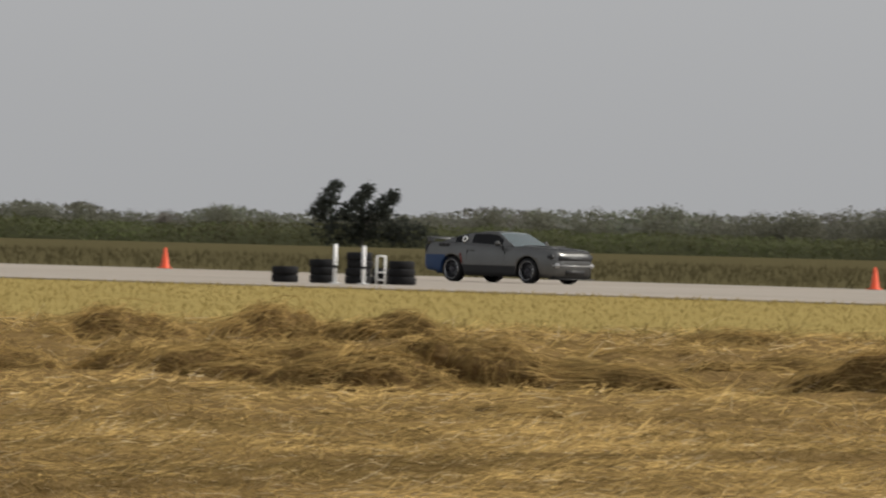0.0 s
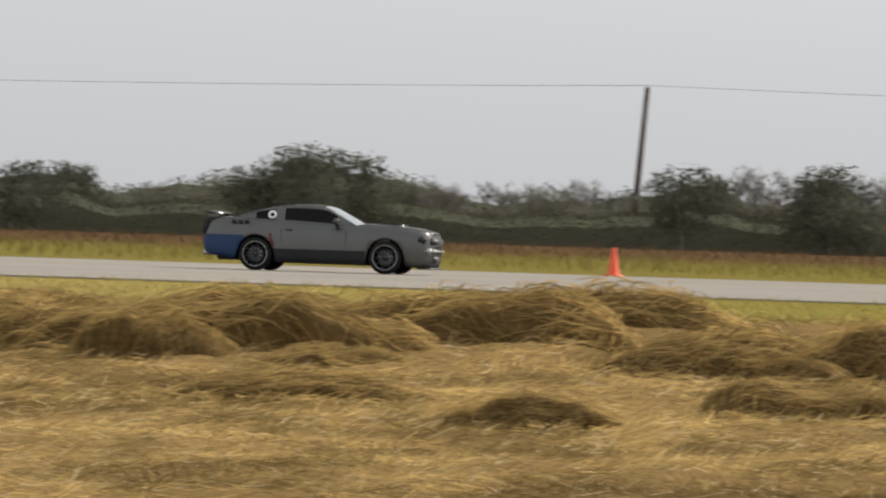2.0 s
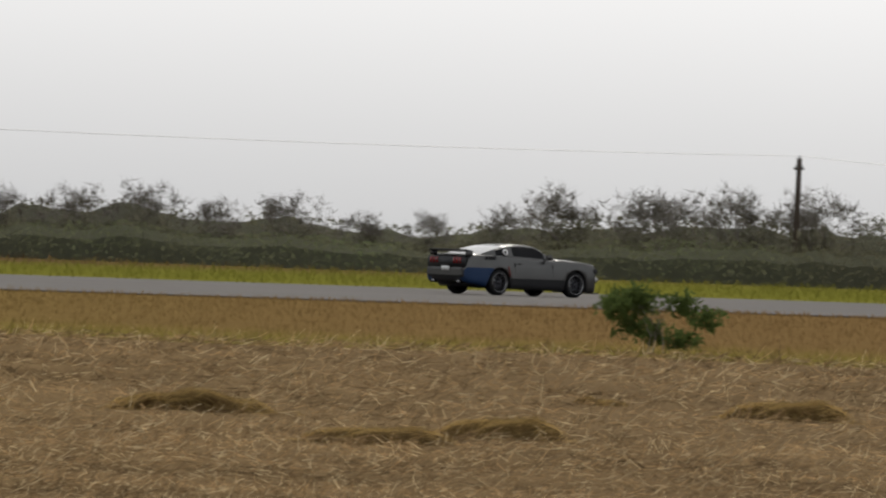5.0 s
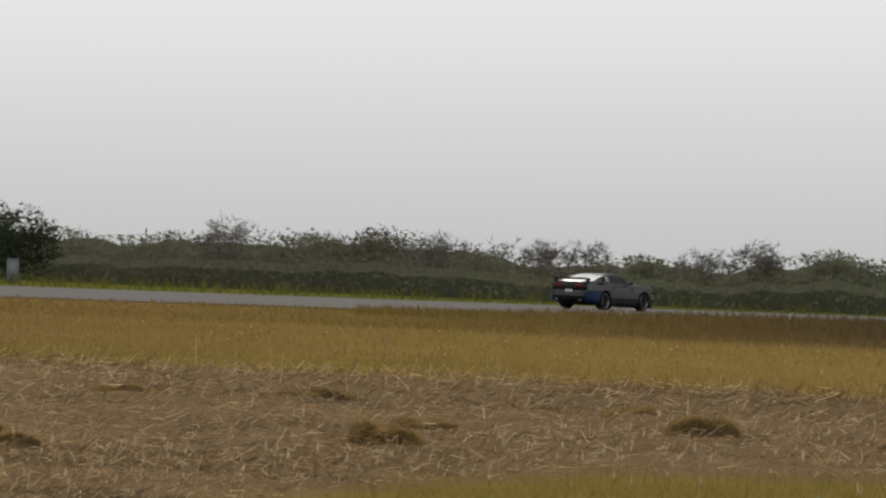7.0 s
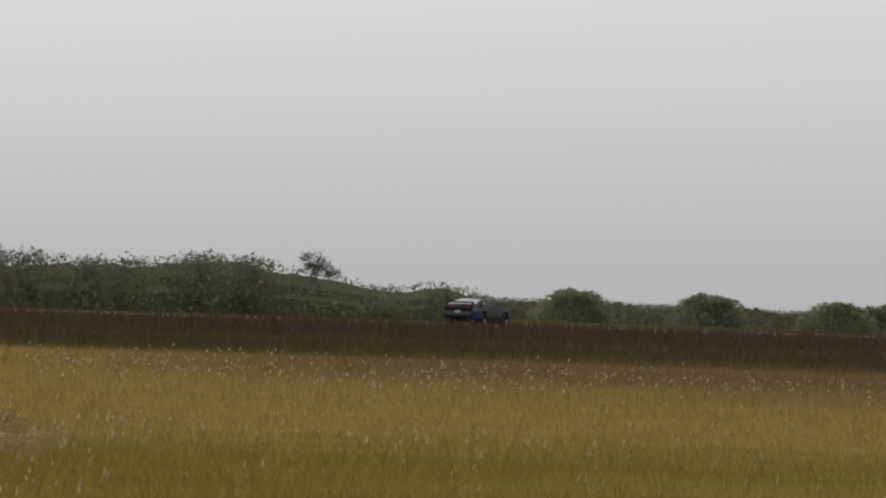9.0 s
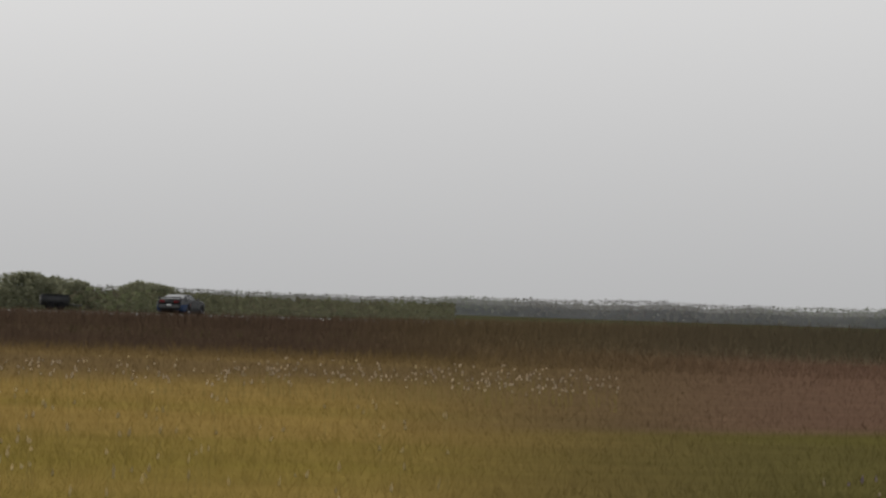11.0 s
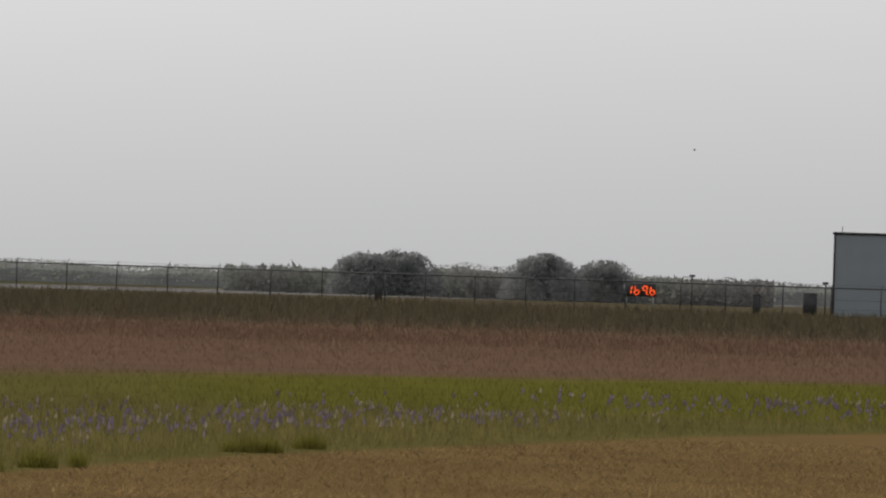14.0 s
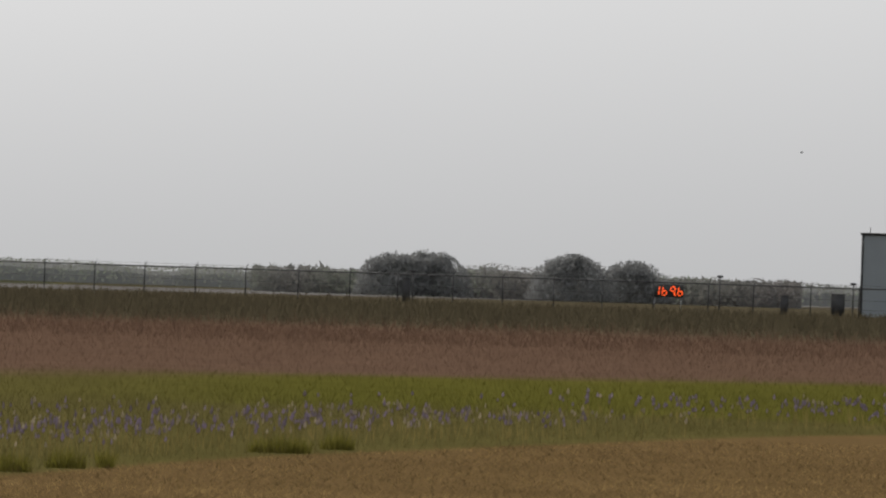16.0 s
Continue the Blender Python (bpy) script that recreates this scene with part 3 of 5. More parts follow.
seed_heads("reed_heads", "pale reed heads standing in the golden meadow", 2600, 50, 70.5, 48, 78, (0.58, 0.49, 0.35), 0.10, 0.24, lambda x, y, r: (hay_mask(x, y) < 0.3) & (cloud(x / 9, y / 16, 13, 3) > 0.585))
seed_heads("near_reeds", "tall pale reed heads at the hay's near edge", 900, 48, 64, 41, 58, (0.55, 0.46, 0.33), 0.18, 0.38, lambda x, y, r: (hay_mask(x, y) < 0.6) & (cloud(x / 3, y / 3, 19, 3) > 0.48))
seed_heads("plume_grass", "band of pale plumed grass across the meadow", 3000, 63.5, 74, 96, 150, (0.50, 0.43, 0.34), 0.16, 0.34, lambda x, y, r: cloud(x / 7, y / 12, 14, 3) > 0.5 + 0.006 * np.abs(r - 122))


def mown_grass(n):
    """Short cut stubble at the field's near edge."""
    x, y, r = scatter(n, 74.5, 85, 48, 78)
    k = cover(x, y)[1] < 0.04
    x, y, r = x[k], y[k], r[k]
    tone = np.array((0.17, 0.118, 0.052)) * (rng.uniform(0.4, 1.5, len(x)) * (0.5 + cloud(x / 1.2, y / 2.5, 53, 3)))[:, None]
    blades("mown_grass", "short brown mown grass stubble", x, y, r, rng.uniform(0.012, 0.045, len(x)), tone, 2.2, 0.012)


mown_grass(60000)


# ---- trees ----
def branch_mesh(seed, height, spread, depth, twigs, base=0.055, bush=False):
    """Tapered limbs that fork; returns the bmesh and the twig ends."""
    rnd = random.Random(seed)
    bm, ends = bmesh.new(), []

    def limb(p, way, length, radius, level):
        steps = 3 if level < 2 else 2
        for s in range(steps):
            way = (way + Vector((rnd.gauss(0, 0.16), rnd.gauss(0, 0.16), rnd.gauss(0.02, 0.10)))).normalized()
            q = p + way * (length / steps)
            r2 = radius * (0.86 if s < steps - 1 else 0.72)
            add_tube(bm, p, q, radius, r2, 5 if level < 2 else 3)
            p, radius = q, r2
        ends.append((p.copy(), level))
        if level < depth:
            for k in range(rnd.randint(2, 3) if level else twigs):
                a = rnd.uniform(0, 6.283)
                side = Vector((math.cos(a), math.sin(a), rnd.uniform(0.0, 0.7))) * spread
                limb(p, (way * 0.8 + side).normalized(), length * rnd.uniform(0.55, 0.82), radius * 0.72, level + 1)

    for k in range(3 if bush else 1):
        limb(Vector((rnd.uniform(-.1, .1) * height, rnd.uniform(-.1, .1) * height, -0.1)), Vector((rnd.uniform(-.25, .25), rnd.uniform(-.25, .25), 1)).normalized(), height * 0.34, height * base, 0)
    return bm, ends


def leaf_mesh(name, lumps, n, size, seed, tint, core=0.72):
    """A crown: uneven lumps filled with leaf clumps, ragged at the rim."""
    g = np.random.default_rng(seed)
    V, T, C, base = [], [], [], 0
    vol = np.array([l[3] * l[4] * l[5] for l in lumps]) ** 0.67
    count = (n * vol / vol.sum()).astype(int)
    for (cx, cy, cz, rx, ry, rz), k in zip(lumps, count):
        d = g.normal(size=(k, 3))
        d /= np.linalg.norm(d, axis=1)[:, None]
        if cz < 0.05:
            d[:, 2] = np.abs(d[:, 2])
        rad = core * 0.7 + (1.15 - core * 0.7) * g.uniform(0, 1, k) ** 0.9
        rad *= 0.62 + 0.72 * cloud(d[:, 0] * 3 + seed + 50, d[:, 2] * 3 + d[:, 1] * 2 + 50, seed)
        rad = np.minimum(rad, 1.1)
        p = np.stack([cx + d[:, 0] * rx * rad, cy + d[:, 1] * ry * rad, cz + d[:, 2] * rz * rad], 1)
        s = size * g.uniform(0.5, 1.4, k)
        tri = p[:, None, :] + g.normal(size=(k, 3, 3)) * s[:, None, None] * 0.62
        tri[:, :, 2] = np.maximum(tri[:, :, 2], 0.03)
        V.append(tri.reshape(-1, 3))
        T.append(np.arange(k * 3).reshape(-1, 3) + base)
        C.append(np.repeat(np.array(tint) * g.uniform(0.85, 1.12, k)[:, None], 3, 0))
        base += k * 3
    return raw_mesh(name, np.concatenate(V), np.concatenate(T), M_LEAF, np.concatenate(C))


PROTOS = []


def leafy_tree(seed, tint, wide=0.62, n=1500, label="", size=0.032):
    """A tree of unit height on the origin: trunk with limbs, and a ragged crown."""
    rnd = random.Random(seed)
    root = thing("tree", label, "tree", "trees along the field's edge")
    bm, ends = branch_mesh(seed, 0.9, 0.8, 2, 3, 0.03)
    trunk = part("trunk", bm, M_BARK, root, "", False)
    lumps = [(0, 0, 0.44, wide * 0.82, wide * 0.8, 0.45)] if wide < 1 else [(0, 0, 0.0, wide * 0.95, wide * 0.95, 0.9)]
    for k in range(14 if wide > 1 else 10):
        a, rr = rnd.uniform(0, 6.283), rnd.uniform(0.2, 0.9) * wide * (0.8 if wide < 1 else 0.66)
        s = rnd.uniform(0.12, 0.25) * (1.0 if wide < 1 else 1.1)
        lift = (1 - (rr / wide) ** 2) ** 0.5
        zz = rnd.uniform(0.25, 0.9 if wide < 1 else 0.72) * lift
        if wide > 1:
            s *= 0.75
            zz = 0.88 * lift - 0.5 * s
        lumps.append((rr * math.cos(a), rr * math.sin(a), max(s * 0.4, min(zz, 1.0 - s)), s * 1.3, s * 1.3, s))
    me = leaf_mesh("crown", lumps, n, size, seed, tint, 0.9 if wide > 1 else 0.7)
    crown = new("crown", me)
    crown.parent = root
    PROTOS.append(root)
    return root


def bare_tree(seed, label, depth=4, leaves=260, lone=False):
    root = thing("bare_tree", label, "tree", "leafless trees along the field's edge")
    bm, ends = branch_mesh(seed, 0.95, 0.85, depth, 4, 0.028, not lone)
    rnd = random.Random(seed)
    for p, level in list(ends):
        if level >= depth - 1:
            for k in range(5):
                way = Vector((rnd.gauss(0, 0.8), rnd.gauss(0, 0.8), rnd.gauss(0.5, 0.6))).normalized()
                side = way.cross(Vector((rnd.gauss(0, 1), rnd.gauss(0, 1), rnd.gauss(0, 1)))).normalized() * 0.0035
                bm.faces.new((bm.verts.new(p - side), bm.verts.new(p + side), bm.verts.new(p + way * rnd.uniform(0.05, 0.13))))
    top = max(v.co.z for v in bm.verts)
    for v in bm.verts:
        v.co *= 1.0 / top
    part("trunk", bm, M_BARK, root, "", False)
    if not lone:
        lumps = [(rnd.uniform(-.35, .35), rnd.uniform(-.2, .2), rnd.uniform(0.2, 0.4), 0.33, 0.3, rnd.uniform(0.18, 0.28)) for _ in range(5)]
        # leaf tint lightened a little to include the haze
        crown = new("crown", leaf_mesh("crown", lumps, leaves, 0.032, seed, (0.14, 0.135, 0.10), 0.6))
        crown.parent = root
    PROTOS.append(root)
    return root


MESQUITE = "grey-green mesquite tree at the field's edge"
# M, B, F and G leaf tints are paled to hold the distance haze
KINDS = {
    "M": [leafy_tree(s, (0.15, 0.15, 0.112), 0.75, 3200, MESQUITE) for s in (1, 2, 3, 4)],
    "P": [leafy_tree(s, (0.085, 0.088, 0.066), 0.62, 4200, "dense dark green live oak at the field's edge", 0.028) for s in (11, 12, 13)],
    "Q": [leafy_tree(21, (0.04, 0.052, 0.03), 0.66, 4600, "broad dark evergreen oak by the runway", 0.028)],
    "D": [bare_tree(s, "grey bare-branched mesquite in winter state", 4, 1500) for s in (31, 32, 33, 34)],
    "E": [bare_tree(36, "lone bare tree with a rounded crown of twigs", 5, 60, True)],
    "B": [leafy_tree(s, (0.19, 0.195, 0.13), 1.1, 7000, "rounded green scrub bush on the plain", 0.05) for s in (51, 52)],
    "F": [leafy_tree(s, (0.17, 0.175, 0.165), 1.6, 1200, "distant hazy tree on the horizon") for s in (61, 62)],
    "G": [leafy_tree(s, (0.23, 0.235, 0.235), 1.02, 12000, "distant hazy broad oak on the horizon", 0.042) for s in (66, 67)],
}


# azimuth in degrees from the runway normal, distance, height, kind
WOODS = []
WOODS += [(-44.27, 614, 2.7, "M"), (-43.97, 619, 2.9, "M"), (-43.73, 615, 2.3, "M"), (-43.46, 617, 2.5, "D"), (-43.12, 612, 2.8, "M"), (-42.88, 617, 2.4, "M"), (-42.4, 618, 2.4, "M"), (-41.90, 612, 2.5, "M"), (-41.56, 628, 3.0, "M"), (-41.25, 626, 3.1, "M"), (-40.92, 626, 3.2, "M"), (-40.51, 621, 3.5, "M"), (-40.14, 624, 3.1, "M"), (-39.90, 618, 3.2, "M")]
WOODS += [(-39.66, 618, 3.6, "M"), (-39.32, 625, 3.6, "M"), (-38.89, 625, 4.6, "M"), (-38.46, 628, 3.3, "M"), (-38.03, 612, 4.7, "M"), (-37.60, 613, 4.0, "M"), (-37.16, 625, 4.8, "M"), (-36.73, 628, 4.0, "M"), (-36.30, 617, 4.8, "M"), (-36.03, 615, 4.9, "M"), (-35.76, 627, 4.5, "M"), (-35.51, 623, 3.0, "M"), (-35.27, 612, 2.6, "M"), (-34.62, 478, 2.5, "M"), (-34.35, 465, 2.4, "M"), (-34.11, 473, 2.2, "M")]
WOODS += [(-33.81, 471, 2.9, "M"), (-33.57, 473, 2.9, "M"), (-33.27, 471, 3.0, "M"), (-32.91, 462, 2.6, "M"), (-32.47, 475, 3.1, "M"), (-31.89, 465, 2.5, "M"), (-31.52, 435, 3.6, "P"), (-31.22, 441, 3.4, "P"), (-30.98, 438, 3.9, "P"), (-30.68, 432, 5.2, "P"), (-30.37, 446, 5.1, "P"), (-29.90, 433, 6.1, "P"), (-29.59, 445, 4.9, "P"), (-29.35, 447, 4.1, "P"), (-29.05, 446, 3.6, "P"), (-28.50, 468, 2.9, "M")]
WOODS += [(-28.20, 464, 2.8, "M"), (-27.78, 432, 3.6, "P"), (-27.54, 441, 3.6, "P"), (-27.34, 432, 3.5, "P"), (-27.00, 443, 3.6, "P"), (-26.66, 441, 3.5, "P"), (-26.32, 434, 3.4, "P"), (-25.94, 469, 2.4, "M"), (-25.60, 477, 2.4, "M"), (-25.27, 468, 2.8, "M"), (-25.00, 450, 3.3, "D"), (-24.47, 458, 2.7, "D"), (-24.20, 459, 2.9, "D"), (-23.75, 461, 2.5, "D"), (-23.30, 451, 2.8, "M"), (-22.84, 473, 2.7, "M")]
WOODS += [(-22.50, 474, 2.6, "M"), (-22.17, 465, 2.9, "M"), (-21.81, 455, 3.4, "D"), (-21.61, 465, 3.0, "M"), (-21.34, 465, 3.1, "M"), (-21.07, 449, 3.3, "D"), (-20.66, 442, 3.5, "P"), (-20.32, 474, 3.1, "M"), (-19.98, 468, 2.6, "M"), (-19.57, 465, 2.6, "M"), (-19.34, 462, 3.3, "M"), (-19.07, 447, 3.9, "P"), (-18.66, 433, 4.9, "P"), (-18.36, 447, 4.8, "P"), (-18.12, 441, 4.4, "P"), (-17.95, 473, 3.6, "M")]
WOODS += [(-17.60, 476, 2.3, "M"), (-17.30, 466, 2.5, "M"), (-16.85, 458, 2.9, "D"), (-16.40, 470, 3.3, "M"), (-15.94, 462, 4.5, "D"), (-15.43, 463, 4.1, "D"), (-14.92, 477, 2.9, "M"), (-14.44, 475, 2.4, "M"), (-13.97, 477, 2.6, "M"), (-13.49, 471, 3.0, "M"), (-13.02, 444, 2.9, "P"), (-12.54, 469, 2.6, "M"), (-12.07, 437, 3.3, "P"), (-11.86, 447, 3.3, "P"), (-11.59, 470, 2.2, "M"), (-11.35, 475, 2.4, "M")]
WOODS += [(-10.98, 464, 2.9, "M"), (-10.74, 435, 3.3, "P"), (-10.48, 434, 4.3, "P"), (-10.20, 443, 4.2, "P"), (-9.96, 467, 3.5, "M"), (-9.69, 466, 2.7, "M"), (-9.52, 460, 3.0, "D"), (-9.22, 449, 3.0, "D"), (-8.98, 464, 2.9, "M"), (-8.71, 448, 3.2, "D"), (-8.14, 436, 4.0, "P"), (-7.76, 456, 4.2, "D"), (-7.53, 459, 4.0, "D"), (-7.26, 439, 4.2, "P"), (-7.02, 457, 4.1, "D"), (-6.58, 461, 3.5, "D")]
WOODS += [(-6.15, 452, 4.9, "M"), (-5.71, 463, 3.3, "M"), (-5.27, 456, 4.3, "M"), (-4.84, 450, 4.3, "M"), (-4.40, 451, 4.0, "M"), (-3.97, 460, 4.1, "D"), (-3.53, 465, 3.2, "M"), (-3.19, 472, 3.2, "M"), (-2.85, 478, 3.1, "M"), (-2.51, 469, 3.2, "M"), (-2.17, 478, 3.2, "M"), (-1.94, 440, 2.8, "P"), (-1.50, 437, 3.0, "P"), (-1.16, 437, 3.1, "P"), (-0.85, 446, 2.6, "P"), (-0.58, 439, 2.7, "P")]
WOODS += [(-0.21, 474, 2.3, "M"), (0.20, 473, 2.1, "M"), (0.58, 466, 2.2, "M"), (0.85, 476, 2.2, "M"), (1.32, 476, 2.6, "M"), (1.59, 462, 2.2, "M"), (1.93, 474, 2.2, "M"), (2.20, 467, 2.7, "M"), (2.47, 474, 2.7, "M"), (2.92, 478, 2.4, "M"), (3.38, 463, 3.0, "M"), (3.83, 477, 2.7, "M"), (4.28, 470, 3.2, "M"), (4.73, 474, 3.0, "M"), (5.19, 470, 3.1, "M"), (5.64, 475, 2.5, "M")]
WOODS += [(5.98, 477, 2.8, "M"), (6.32, 473, 2.7, "M"), (6.72, 472, 2.7, "M"), (7.16, 464, 2.8, "M"), (7.67, 469, 3.1, "M"), (8.18, 468, 3.1, "M"), (8.69, 474, 3.2, "M"), (8.87, 474, 2.9, "M"), (9.34, 462, 3.0, "M"), (9.61, 472, 2.6, "M"), (9.89, 476, 2.2, "M"), (10.22, 478, 2.5, "M"), (10.56, 476, 2.3, "M"), (10.90, 467, 2.1, "M"), (11.24, 465, 2.7, "M"), (11.58, 462, 2.0, "M")]
WOODS += [(11.92, 474, 2.1, "M"), (12.47, 453, 2.1, "D"), (13.03, 459, 2.5, "D"), (13.58, 453, 2.7, "D"), (13.89, 465, 2.5, "M"), (14.40, 474, 2.2, "M"), (14.91, 468, 2.3, "M"), (15.42, 470, 2.6, "M"), (15.92, 453, 3.5, "D"), (16.23, 462, 3.4, "D"), (16.65, 451, 3.5, "D"), (17.08, 447, 3.2, "D"), (17.50, 460, 3.0, "D"), (17.93, 462, 3.2, "D"), (18.35, 455, 3.2, "D"), (18.78, 463, 3.8, "D")]
WOODS += [(19.20, 452, 3.6, "D"), (19.63, 461, 3.7, "D"), (20.05, 453, 3.1, "D"), (20.48, 449, 4.2, "D"), (20.90, 458, 2.9, "D"), (21.33, 447, 3.9, "D"), (21.75, 462, 3.1, "D"), (22.18, 449, 2.9, "D"), (22.60, 462, 3.2, "D"), (23.03, 457, 4.1, "D"), (23.45, 461, 3.6, "D"), (23.88, 455, 3.2, "D"), (24.30, 463, 4.1, "D"), (24.73, 461, 3.9, "D"), (25.15, 447, 3.3, "D"), (25.58, 449, 3.8, "D")]
WOODS += [(26.00, 458, 4.3, "D"), (26.43, 452, 3.9, "D"), (26.85, 459, 3.2, "D"), (27.28, 455, 3.0, "D"), (27.70, 451, 3.9, "D"), (28.13, 448, 2.9, "D"), (28.55, 452, 3.0, "D"), (28.98, 462, 3.3, "D"), (29.40, 459, 4.0, "D"), (29.83, 461, 3.3, "D"), (30.25, 456, 3.5, "D"), (30.68, 451, 4.0, "D"), (31.10, 447, 4.0, "D"), (31.53, 456, 3.9, "D"), (31.95, 461, 3.2, "D"), (32.38, 447, 3.3, "D")]
WOODS += [(32.80, 458, 3.5, "D"), (33.23, 448, 3.0, "D"), (33.65, 459, 3.4, "D"), (34.08, 461, 3.1, "D"), (34.50, 453, 3.2, "D"), (34.93, 456, 3.5, "D"), (35.35, 462, 3.7, "D"), (35.78, 451, 2.9, "D"), (36.20, 462, 3.1, "D"), (36.63, 456, 3.8, "D"), (37.05, 449, 4.4, "D"), (37.48, 455, 4.4, "D"), (37.90, 457, 3.6, "D"), (38.33, 456, 3.8, "D"), (38.75, 457, 4.1, "D"), (39.18, 456, 3.3, "D")]
WOODS += [(39.60, 459, 3.7, "D"), (40.03, 463, 2.9, "D"), (40.45, 449, 3.0, "D"), (40.88, 463, 3.6, "D"), (41.28, 453, 4.5, "D"), (41.72, 459, 4.4, "D"), (41.92, 463, 4.6, "D"), (42.40, 451, 4.7, "D"), (42.80, 463, 4.8, "D"), (43.18, 464, 3.4, "M"), (43.66, 471, 3.5, "M"), (43.96, 448, 4.1, "D"), (44.29, 439, 4.9, "P"), (44.49, 446, 4.8, "P"), (44.77, 454, 4.1, "D"), (44.97, 463, 4.7, "D")]
WOODS += [(45.24, 455, 5.5, "D"), (45.47, 448, 5.0, "D"), (45.69, 465, 3.5, "M"), (46.06, 465, 3.5, "M"), (46.50, 459, 3.7, "D"), (46.94, 473, 3.2, "M"), (47.24, 453, 3.8, "D"), (47.48, 457, 3.4, "D"), (47.85, 458, 3.7, "D"), (48.09, 464, 3.4, "M"), (48.29, 457, 3.4, "D"), (48.56, 476, 3.2, "M"), (48.96, 458, 3.4, "D"), (49.40, 452, 4.2, "D"), (49.64, 477, 3.4, "M"), (49.98, 461, 3.7, "D")]
WOODS += [(50.32, 471, 2.8, "M"), (50.83, 461, 3.6, "D"), (51.04, 466, 3.1, "M"), (51.44, 476, 3.1, "M"), (51.68, 453, 3.7, "D"), (51.95, 455, 3.6, "D"), (52.22, 457, 3.6, "D"), (52.53, 467, 2.6, "M"), (52.77, 465, 2.6, "M"), (53.14, 469, 3.1, "M"), (53.42, 477, 2.9, "M"), (53.56, 398, 3.1, "Q"), (53.69, 403, 3.4, "Q"), (53.93, 397, 3.1, "Q"), (54.31, 473, 2.5, "M"), (54.65, 466, 2.3, "M")]
WOODS += [(54.85, 466, 2.5, "M"), (55.18, 454, 3.5, "D"), (55.59, 470, 2.9, "M"), (55.80, 474, 2.9, "M"), (56.13, 474, 3.4, "M"), (56.45, 457, 3.2, "D"), (56.73, 470, 2.6, "M"), (57.06, 463, 3.0, "D"), (57.33, 457, 3.0, "D"), (57.68, 474, 2.5, "M"), (58.08, 456, 2.9, "D"), (58.38, 449, 3.3, "D"), (58.86, 473, 3.1, "M"), (59.10, 471, 2.5, "M"), (59.53, 474, 2.6, "M"), (59.94, 477, 2.5, "M")]
WOODS += [(60.21, 467, 3.0, "M"), (60.51, 470, 3.8, "M"), (61.02, 473, 2.5, "M"), (61.36, 476, 2.4, "M"), (61.70, 477, 2.5, "M"), (62.25, 464, 2.9, "M"), (62.66, 467, 2.9, "M"), (62.93, 472, 2.6, "M"), (63.26, 459, 3.2, "D"), (63.53, 466, 2.9, "M"), (63.84, 462, 2.7, "M"), (64.11, 465, 2.9, "M"), (64.48, 473, 3.1, "M"), (64.79, 467, 3.0, "M"), (65.19, 453, 3.3, "E"), (65.64, 464, 1.8, "M")]
WOODS += [(65.98, 475, 2.0, "M"), (66.18, 462, 1.7, "M"), (66.53, 1302, 1.8, "F"), (66.78, 639, 2.0, "B"), (67.27, 1304, 2.0, "F"), (67.60, 641, 2.0, "B"), (68.09, 1307, 1.5, "F"), (68.36, 636, 1.75, "B"), (68.62, 645, 1.7, "B"), (68.95, 1303, 2.4, "F"), (69.49, 642, 1.9, "B"), (69.76, 638, 2.1, "B"), (70.07, 1307, 2.8, "F"), (70.41, 635, 2.2, "B"), (70.65, 636, 2.0, "B"), (71.15, 638, 1.9, "B"), (71.43, 1302, 2.3, "F")]
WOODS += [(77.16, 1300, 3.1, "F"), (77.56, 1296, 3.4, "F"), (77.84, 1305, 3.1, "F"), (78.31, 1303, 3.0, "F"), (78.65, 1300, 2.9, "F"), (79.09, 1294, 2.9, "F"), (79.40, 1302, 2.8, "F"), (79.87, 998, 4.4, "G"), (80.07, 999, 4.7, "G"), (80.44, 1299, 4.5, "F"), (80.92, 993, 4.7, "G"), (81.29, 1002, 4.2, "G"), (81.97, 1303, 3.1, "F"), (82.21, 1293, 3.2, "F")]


def beyond_runway(deg, r, gap=14.0):
    """Pushes a distance out until it lies past the runway's far edge."""
    c = np.cos(np.radians(np.clip(deg, -74, 74)))
    return np.where(np.abs(deg) < 74, np.maximum(r, (FAR_EDGE + gap) / c), r)


def plant_trees():
    rnd = random.Random(5)
    for a, dist, high, kind in WOODS:
        if kind == "F":
            continue
        proto = rnd.choice(KINDS[kind])
        rz = rnd.uniform(0, 6.28)
        wide = rnd.uniform(0.9, 1.15)
        if dist > 600 and a < -35:
            # the field runs on much further before the first trees
            high, dist = 1.2 + (high - 1.2) * 950 / dist, 950 + 0.6 * (dist - 620)
        clear = float(beyond_runway(a, dist))
        high, dist = 1.2 + (high - 1.2) * clear / dist, clear
        high *= {"B": 1.1, "G": 0.97}.get(kind, 1.0)
        wide *= 1.3 if kind == "B" else 1.0
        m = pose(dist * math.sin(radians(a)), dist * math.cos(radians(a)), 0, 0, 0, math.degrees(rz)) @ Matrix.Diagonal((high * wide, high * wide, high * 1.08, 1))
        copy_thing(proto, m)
    for group in KINDS.values():
        for proto in group:
            for o in list(proto.children_recursive) + [proto]:
                bpy.data.objects.remove(o)


plant_trees()


